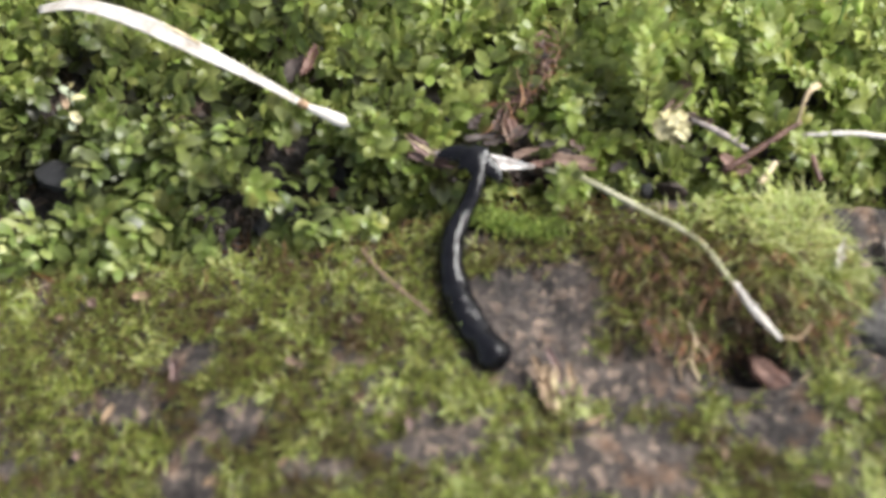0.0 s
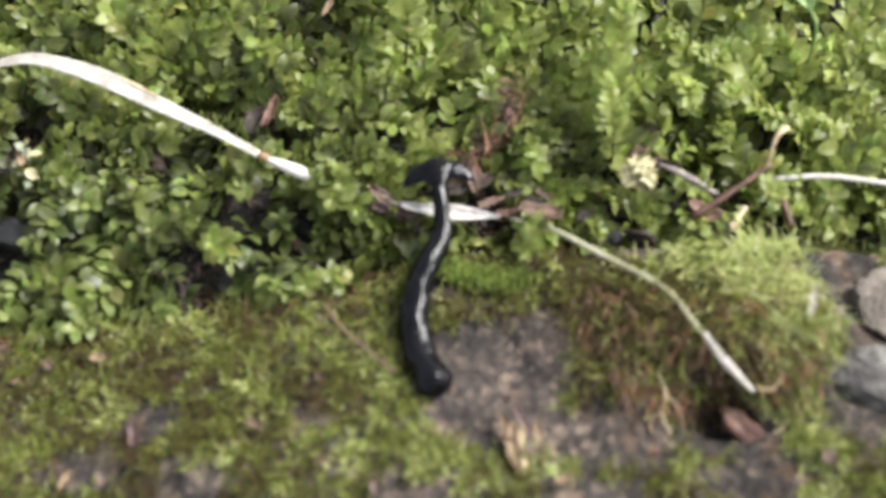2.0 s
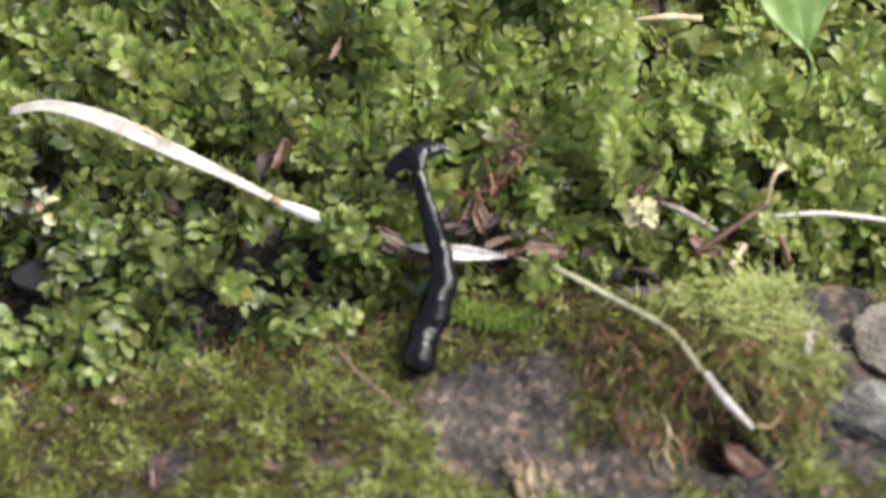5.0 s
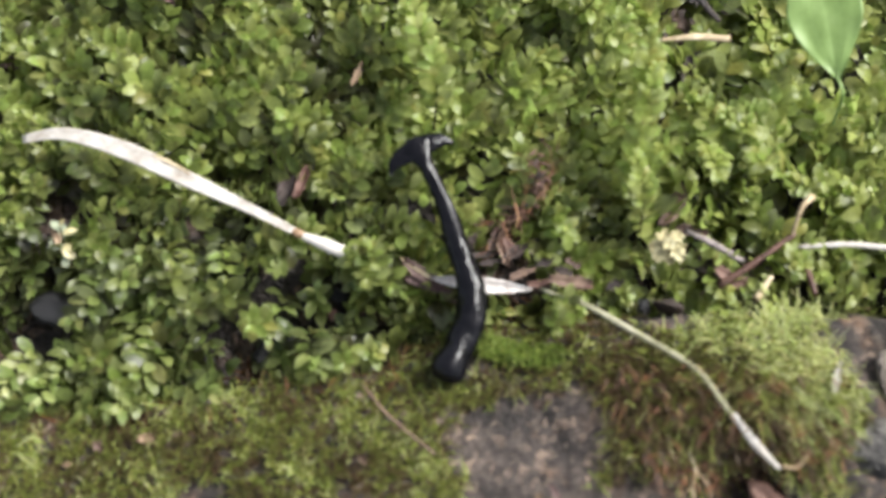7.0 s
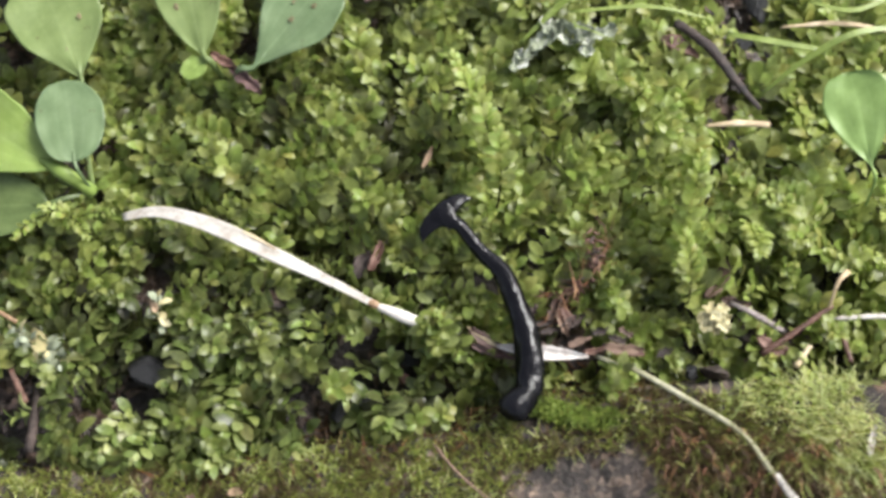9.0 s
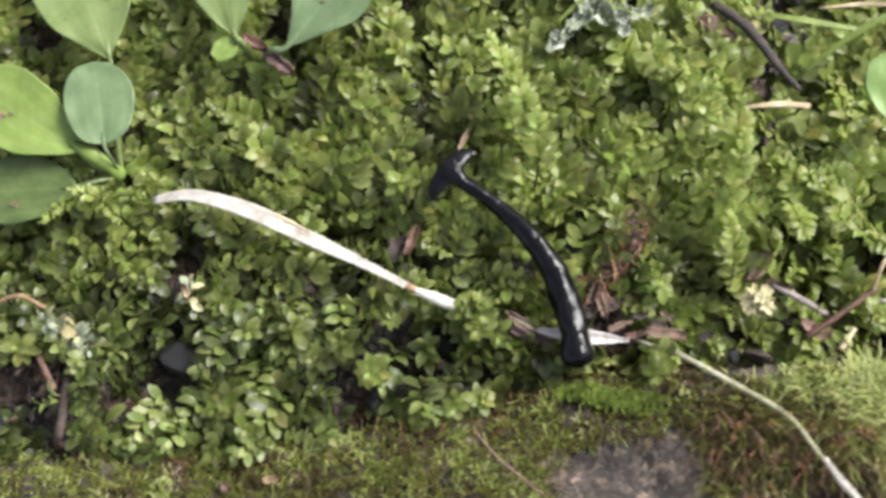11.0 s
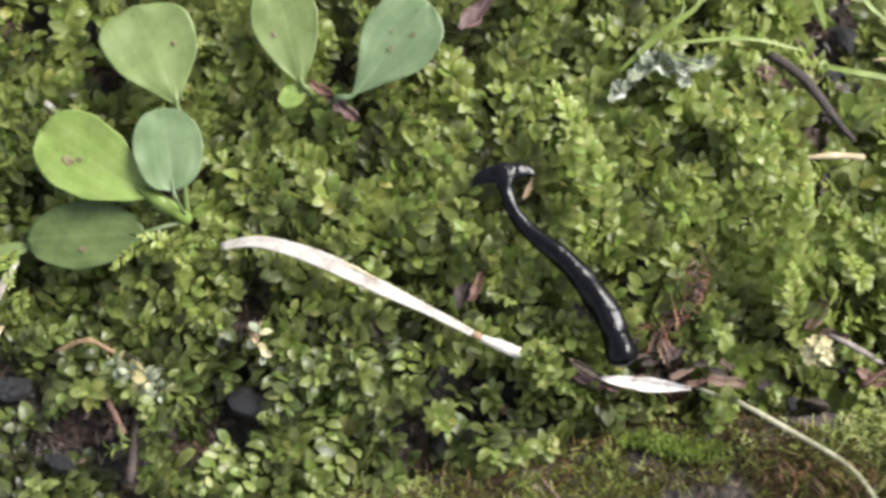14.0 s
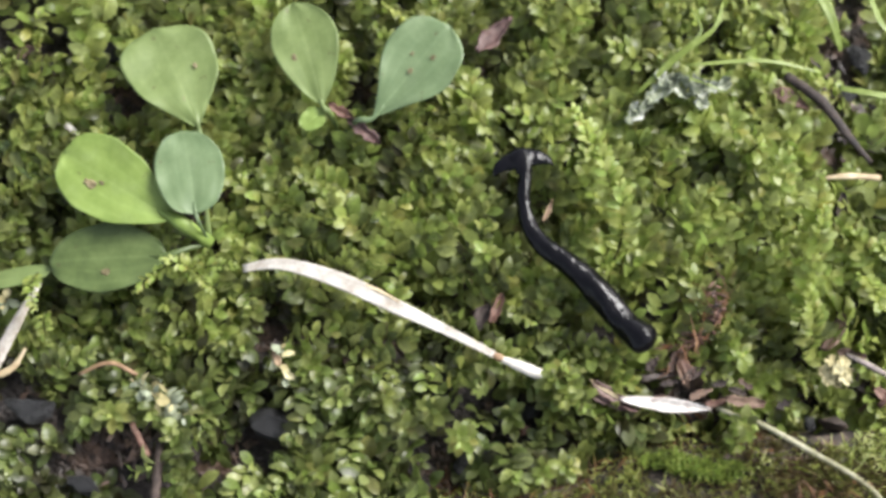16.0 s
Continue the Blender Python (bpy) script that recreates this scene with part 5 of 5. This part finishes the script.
        moss_shoot(x, y, z + drop[0], h + drop[0] + 1.0, lean, count + 4 if flat else count, size * (0.98 if flat else 0.93), tone - drop[1], label, flat, seed=i)
    feathery = "pale feathery moss shoot with narrow leaves"
    for i, (x, y, z, h, lean, size) in enumerate(((-84, 66, 4, 9, (-0.6, 0.3), 3.0), (-78, 67.5, 4, 9, (0.5, 0.4), 3.0), (-72, 66, 4, 9, (0.8, 0.1), 2.8), (-76, 63, 3, 9, (0.3, -0.6), 2.8), (-90, 62, 3, 9, (-0.5, -0.5), 2.8), (-116, 58, 2, 8, (0.1, -0.8), 2.8), (-112, 50, 1, 8, (0.2, -0.7), 2.8))):
        moss_shoot(x, y, z + 5.5, h + 3, lean, 20, size * 0.85, 0.86, feathery, 1.0, 50 + i)
    pale = "withered straw-coloured moss shoot"
    for i, (x, y, z, h, lean, count, size) in enumerate(((-88, 36.5, -1, 7, (-0.3, 0.2), 11, 4.4), (-83, 34.5, -1, 7, (0.3, -0.3), 11, 4.6), (-80.5, 31.5, -2, 6, (0.2, -0.5), 9, 4.2), (-92, 39.5, -1, 6, (-0.5, 0.2), 9, 4.0), (-58.4, 47.5, 0, 8, (0.1, 0.3), 8, 3.8), (-124, 57, -2, 7, (0.2, -0.4), 10, 3.6))):
        moss_shoot(x, y, z + 4.0, h + 4.0, lean, count, size, 0.5, pale, 0.0, 70 + i, True)


seedlings()
dry_grass()
green_grass()
litter_things()
moss_shoots()


# ---- the flatworm: black, hammer-headed, in rigid pieces ----
SEGMENTS = 32
BODY = 51.5


def body_radius(s):
    return 1.04 * (1 + 0.035 * math.sin(s * 15 + 0.6) * math.sin(s * 6.5)) * float(np.interp(s, (-0.045, 0, 0.05, 0.1, 0.2, 0.3, 0.36, 0.42, 0.5, 0.6, 0.72, 0.82, 0.89, 0.93, 0.97, 1.0), (0.4, 1.2, 1.4, 1.55, 1.7, 1.95, 2.25, 2.35, 2.5, 2.8, 3.05, 3.1, 3.15, 3.4, 3.6, 3.55)))


def segment_mesh(s, last):
    """Short barrel along y, overlapping its neighbours."""
    rings, sides = 15, 26
    verts, faces, along = [], [], []
    half = 2.7
    for j in range(rings):
        v = -1 + 2 * j / (rings - 1)
        r = body_radius(s - v * half / BODY) * (1.0 - 0.30 * max(0.0, abs(v) - 0.30) ** 2)
        if last and v < 0:
            r = body_radius(s) * math.sqrt(max(0.02, 1 - v * v))
        for i in range(sides):
            a = 2 * math.pi * i / sides
            w_ = s - v * half / BODY
            k = 1 + 0.10 * noise.noise(Vector((w_ * 8, 1.1 * math.cos(a), 1.1 * math.sin(a)))) + 0.07 * noise.noise(Vector((w_ * 15, 2 * math.cos(a), 2 * math.sin(a) + 4)))
            along.append(w_ * BODY * MM)
            verts.append((k * r * math.cos(a), v * half, k * 0.96 * r * math.sin(a)))
    for j in range(rings - 1):
        for i in range(sides):
            faces.append((j * sides + i, j * sides + (i + 1) % sides, (j + 1) * sides + (i + 1) % sides, (j + 1) * sides + i))
    faces.append(list(reversed(range(sides))))
    faces.append([(rings - 1) * sides + i for i in range(sides)])
    return mesh_of("segment", verts, [list(reversed(f)) for f in faces], SKIN, tone=along)


def lobe_mesh(side):
    """Half of the fan-shaped head, swept back to a thin tip, along side * x."""
    n, m = 20, 18
    verts, faces = [], []
    for j in range(n + 1):
        u = j / n
        x = -1.6 + 9.4 * u
        round_ = math.sqrt(max(0.0, 1 - u ** 7))
        front = 2.3 * round_ - 1.9 * u ** 2.4
        back = -1.9 - 0.5 * u + (-2.6 * (1 - u) ** 3.0 + 0.5 * u) * round_ - 0.1 * u
        c, w_ = (front + back) / 2, max(0.12, (front - back) / 2)
        th = (1.15 - 0.50 * u) * (0.25 + 0.75 * round_) * math.sqrt(max(0.03, 1 - max(0.0, 1 - u / 0.16) ** 2))
        droop = -0.7 * u ** 2
        for i in range(m):
            a = 2 * math.pi * i / m
            flat = math.copysign(abs(math.sin(a)) ** 0.75, math.sin(a))
            verts.append((side * x, c + w_ * math.cos(a), droop + th * flat * (1.0 if flat > 0 else 0.6)))
    for j in range(n):
        for i in range(m):
            f = (j * m + i, j * m + (i + 1) % m, (j + 1) * m + (i + 1) % m, (j + 1) * m + i)
            faces.append(f[::-1] if side < 0 else f)
    faces.append(list(range(m)))
    faces.append([n * m + i for i in range(m)])
    return mesh_of("head_lobe", verts, faces, SKIN, tone=[side * 0.01 + v[1] * MM for v in verts])


def crown_mesh():
    n, m = 16, 20
    verts, faces = [], []
    for j in range(n + 1):
        t = math.pi * j / n
        for i in range(m):
            a = 2 * math.pi * i / m
            q = math.cos(t)
            y = 2.3 * q if q > 0 else 6.2 * q
            wide = 3.6 * math.sin(t) if q > 0 else 1.3 * math.sin(t) ** 0.6 + 2.3 * (1 + q) ** 1.5
            verts.append((wide * math.cos(a), y, (1.15 if q > 0 else 1.15 + 0.15 * -q) * math.sin(t) ** 0.8 * math.sin(a)))
    for j in range(n):
        for i in range(m):
            faces.append((j * m + i, j * m + (i + 1) % m, (j + 1) * m + (i + 1) % m, (j + 1) * m + i))
    return mesh_of("head_middle", verts, faces, SKIN, tone=[v[1] * MM for v in verts])


worm = thing("flatworm", "glossy black hammer-headed flatworm crawling over moss", "flatworm")
worm_segments = [part("body_segment", segment_mesh((i + 0.5) / SEGMENTS, i == SEGMENTS - 1), worm) for i in range(SEGMENTS)]
worm_crown = part("head_middle", crown_mesh(), worm, "flat middle of the fan-shaped head")
worm_lobe_left = part("head_lobe", lobe_mesh(-1), worm, "thin swept-back lobe of the head")
worm_lobe_right = part("head_lobe", lobe_mesh(1), worm, "thin swept-back lobe of the head")


def frame_from(p, ahead, up):
    y = Vector(ahead).normalized()
    x = y.cross(Vector(up)).normalized()
    z = x.cross(y)
    m = Matrix((x, y, z)).transposed().to_4x4()
    m.translation = Vector(p) * MM
    return m


def body_z(y):
    return 6.0 + 0.2 * max(0.0, 8 - y)


def resample(pts, n):
    """n points at even steps along a smooth line through pts, head first."""
    p = np.array(pts, float)
    q = np.vstack([2 * p[0] - p[1], p, 2 * p[-1] - p[-2]])
    fine = []
    for i in range(1, len(q) - 2):
        for t in np.linspace(0, 1, 12, endpoint=False):
            a, b, c, d = q[i - 1], q[i], q[i + 1], q[i + 2]
            fine.append(0.5 * (2 * b + (c - a) * t + (2 * a - 5 * b + 4 * c - d) * t * t + (3 * b - a - 3 * c + d) * t ** 3))
    fine = np.array(fine + [p[-1]])
    s = np.r_[0, np.cumsum(np.linalg.norm(np.diff(fine, axis=0), axis=1))]
    even = np.linspace(0, s[-1], n)
    return np.stack([np.interp(even, s, fine[:, k]) for k in range(2)], 1)


def lobe_pose(head, tip, front, side):
    """The lobe keeps its length: where its tip comes nearer, it droops."""
    reach = 7.0
    d = np.subtract(tip, head)
    flat = min(np.linalg.norm(d), reach * 0.98)
    d = unit(d) * flat
    x = Vector((d[0], d[1], -math.sqrt(reach * reach - flat * flat) * 0.10)) * side
    x.normalize()
    z = Vector((0, 0, 1)) - x * x.z
    z.normalize()
    y = z.cross(x)
    m = Matrix((x, y, z)).transposed().to_4x4()
    m.translation = Vector((head[0], head[1], body_z(head[1]) + 0.6)) * MM
    return m


def motions():
    rows = {ob: [] for ob in (worm, worm_crown, worm_lobe_left, worm_lobe_right, *worm_segments)}

    def at(t, head, left, right, line):
        tail = np.array(line[-1]) + 2.8 * unit(np.subtract(line[-1], line[-2]))
        pts = resample([head] + line + [tuple(tail)], SEGMENTS * 2 + 3)
        mid = pts[SEGMENTS]
        home = Matrix.Translation(Vector((mid[0], mid[1], body_z(mid[1]))) * MM)
        back = home.inverted()
        rows[worm].append((t, home))
        for i, ob in enumerate(worm_segments):
            p, a, b = pts[2 * i + 2], pts[2 * i + 1], pts[min(2 * i + 3, len(pts) - 1)]
            z, za, zb = (body_z(q[1]) + 0.5 * math.sin(j * 0.45 + 1.0) * (1 - j / SEGMENTS) + 0.9 * max(0.0, j / SEGMENTS - 0.88) / 0.12 for q, j in ((p, i), (a, i - 0.5), (b, i + 0.5)))
            rows[ob].append((t, back @ frame_from((p[0], p[1], z - 0.3), (a[0] - b[0], a[1] - b[1], za - zb), (0, 0, 1))))
        front = np.subtract(head, line[0])
        rows[worm_crown].append((t, back @ frame_from((head[0], head[1], body_z(head[1]) + 0.62), (front[0], front[1], 0), (0, 0, 1))))
        rows[worm_lobe_left].append((t, back @ lobe_pose(head, left, front, -1)))
        rows[worm_lobe_right].append((t, back @ lobe_pose(head, right, front, 1)))

    at(0, (28.8, 35.8), (25.0, 36.9), (33.8, 33.1), [(29.8, 32.5), (29.1, 28.1), (26.8, 22.4), (25.3, 16.9), (25.6, 10.9), (27.3, 4.9), (30.5, -1), (34, -5.8)])
    at(0.5, (30.5, 39.2), (26.0, 39.3), (35.5, 37.8), [(30.2, 34.7), (29.4, 28.4), (26.3, 22), (25, 15.9), (26, 8.8), (28.8, 1.5), (32.5, -4.9)])
    at(1, (28.8, 39.9), (22.9, 39.1), (35.3, 40.4), [(29.7, 35.7), (30.1, 31.3), (29.2, 26.2), (26.8, 21.2), (26, 15.1), (27.2, 7.9), (29.7, 1.8), (32.3, -4.2)])
    at(1.5, (27.9, 42.2), (21.2, 41.0), (34.1, 42.8), [(29.3, 37.6), (29.5, 32.5), (29.1, 28.2), (26.9, 23.2), (25.2, 17.1), (25.2, 11.1), (26.6, 5.1), (29.7, -1.4)])
    at(2, (28.3, 44.3), (22.1, 42.3), (34.7, 44.2), [(29.2, 39.3), (29.8, 34.4), (29.8, 29.6), (27.2, 23.5), (25.5, 17.5), (25.2, 11.7), (26.4, 6), (29.2, 0.4)])
    at(2.5, (26.5, 46.8), (19.8, 44.1), (33.5, 46.5), [(28, 41.3), (29.3, 35.8), (29.5, 30.3), (28, 24.3), (25.4, 18.2), (24.8, 12.4), (25.8, 6.6), (27.5, 1.4)])
    at(3, (27.4, 50.3), (20.7, 47.6), (33.8, 49.3), [(28, 45.3), (28.8, 39.2), (29.6, 33.2), (29.4, 28.4), (26.9, 21.2), (25.5, 15.4), (25.2, 9.7), (25.5, 3.6)])
    at(3.5, (24.5, 52.5), (18.0, 50.7), (31.0, 53.0), [(25, 49), (26.4, 44), (28.5, 38.6), (29.7, 32.5), (28.7, 27.7), (26.4, 21.7), (25.2, 15.9), (25.4, 10.1), (25.6, 5.3)])
    at(3.7, (24.7, 52.6), (18.0, 51.0), (31.0, 53.1), [(25, 49.5), (26.6, 43.5), (28.5, 36.2), (29.6, 30.1), (27.7, 24.1), (25.3, 18.2), (24.7, 12.4), (24.6, 6.4)])
    at(5.8, (18.7, 61.5), (12.6, 57.3), (23.7, 65.0), [(20.7, 57.1), (23, 51.5), (24.8, 45.9), (26.9, 39.2), (28.5, 33.2), (28.3, 27.8), (26.1, 23), (24.2, 17.9)])
    at(6.5, (17.5, 64.1), (11.6, 62.1), (22.5, 66.6), [(19.5, 60.1), (22, 55.2), (23.8, 50.4), (25.8, 44.4), (28, 37.2), (28.9, 31.3), (27.6, 26.6), (24.9, 20.2)])
    at(7, (16.8, 65.4), (10.3, 61.3), (23.1, 68.3), [(18.7, 62), (21.2, 57), (23.6, 51.5), (25.6, 44.9), (27.7, 38.9), (29, 32.9), (28.2, 27), (24.8, 19.3)])
    at(7.5, (13.3, 65.9), (8.4, 61.1), (18.9, 70.9), [(15.9, 62.7), (20.1, 57.6), (23.5, 51.3), (26, 44.4), (28.2, 37), (28.8, 32.1), (27.9, 27.2), (25.5, 20.9)])
    at(8, (10.8, 67.1), (5.9, 62.4), (16.3, 70.5), [(14.2, 63.4), (18.4, 58.2), (22.5, 52.3), (25.1, 45.9), (27.7, 38.2), (28.7, 31.9), (27.5, 26.9), (25.1, 21.7)])
    at(8.5, (9.1, 67.4), (4.3, 63.2), (15.2, 72.6), [(12.9, 64.3), (17.6, 58.3), (22.2, 53.1), (24.9, 46.5), (27.2, 39.3), (28.3, 32.9), (27.4, 26.4), (24.6, 22.3)])
    at(11, (0.1, 74.1), (-4.1, 68.7), (4.6, 79.6), [(3, 71.8), (8.9, 67.9), (14.8, 63.2), (20.6, 56.7), (24.4, 50.8), (26.9, 44.3), (28.8, 37.9), (29.4, 32.6)])
    at(11.7, (-0.5, 75.2), (-6.1, 69.6), (3.8, 81.4), [(1.8, 72.1), (8.4, 67.4), (15.6, 61.5), (21.4, 54.2), (25.2, 47.7), (27.1, 41.2), (27.6, 34.5)])
    at(12.5, (-5.4, 75.4), (-9.0, 68.5), (-2.1, 80.7), [(-2.3, 73.7), (3.7, 70.4), (11, 65.1), (18.2, 58.5), (22.8, 52), (25.3, 44.8), (25.9, 38)])
    at(13.2, (-6.5, 77.6), (-10.2, 72.7), (-0.4, 83.0), [(-3.4, 75.2), (3.3, 70.6), (10.5, 65.4), (17.1, 59.5), (22.3, 52.3), (24.8, 45.1), (25.4, 39.2)])
    at(14, (-2.5, 85.8), (-9.7, 84.4), (3.8, 87.0), [(-1.7, 81.7), (0.3, 76.2), (5, 70.8), (12.2, 64.9), (18.1, 58.3), (22.6, 51.1), (24.9, 43.9)])
    at(14.7, (-3.2, 90.4), (-10.2, 87.9), (3.9, 89.6), [(-2.3, 86.1), (-0.6, 79.1), (3.4, 73), (10.8, 66.9), (16.8, 60.3), (21.4, 53.6), (24.1, 47.4)])
    at(15.3, (-2.7, 92.4), (-10.3, 90.6), (5.5, 91.7), [(-2.2, 88.1), (-2.2, 81.6), (0.2, 75.4), (4.0, 71.4), (9.2, 68.0), (15.4, 61.8), (20.4, 54.8), (24.5, 49.5)])
    at(16, (-2.9, 94.8), (-10.5, 92.2), (5.9, 95.6), [(-2.0, 90.6), (-2.3, 84.4), (-1.0, 78.4), (2.6, 73.2), (8.0, 69.2), (14.3, 63.6), (20, 56.7), (24.7, 52)])
    for ob, keys in rows.items():
        walk(ob, keys)


motions()
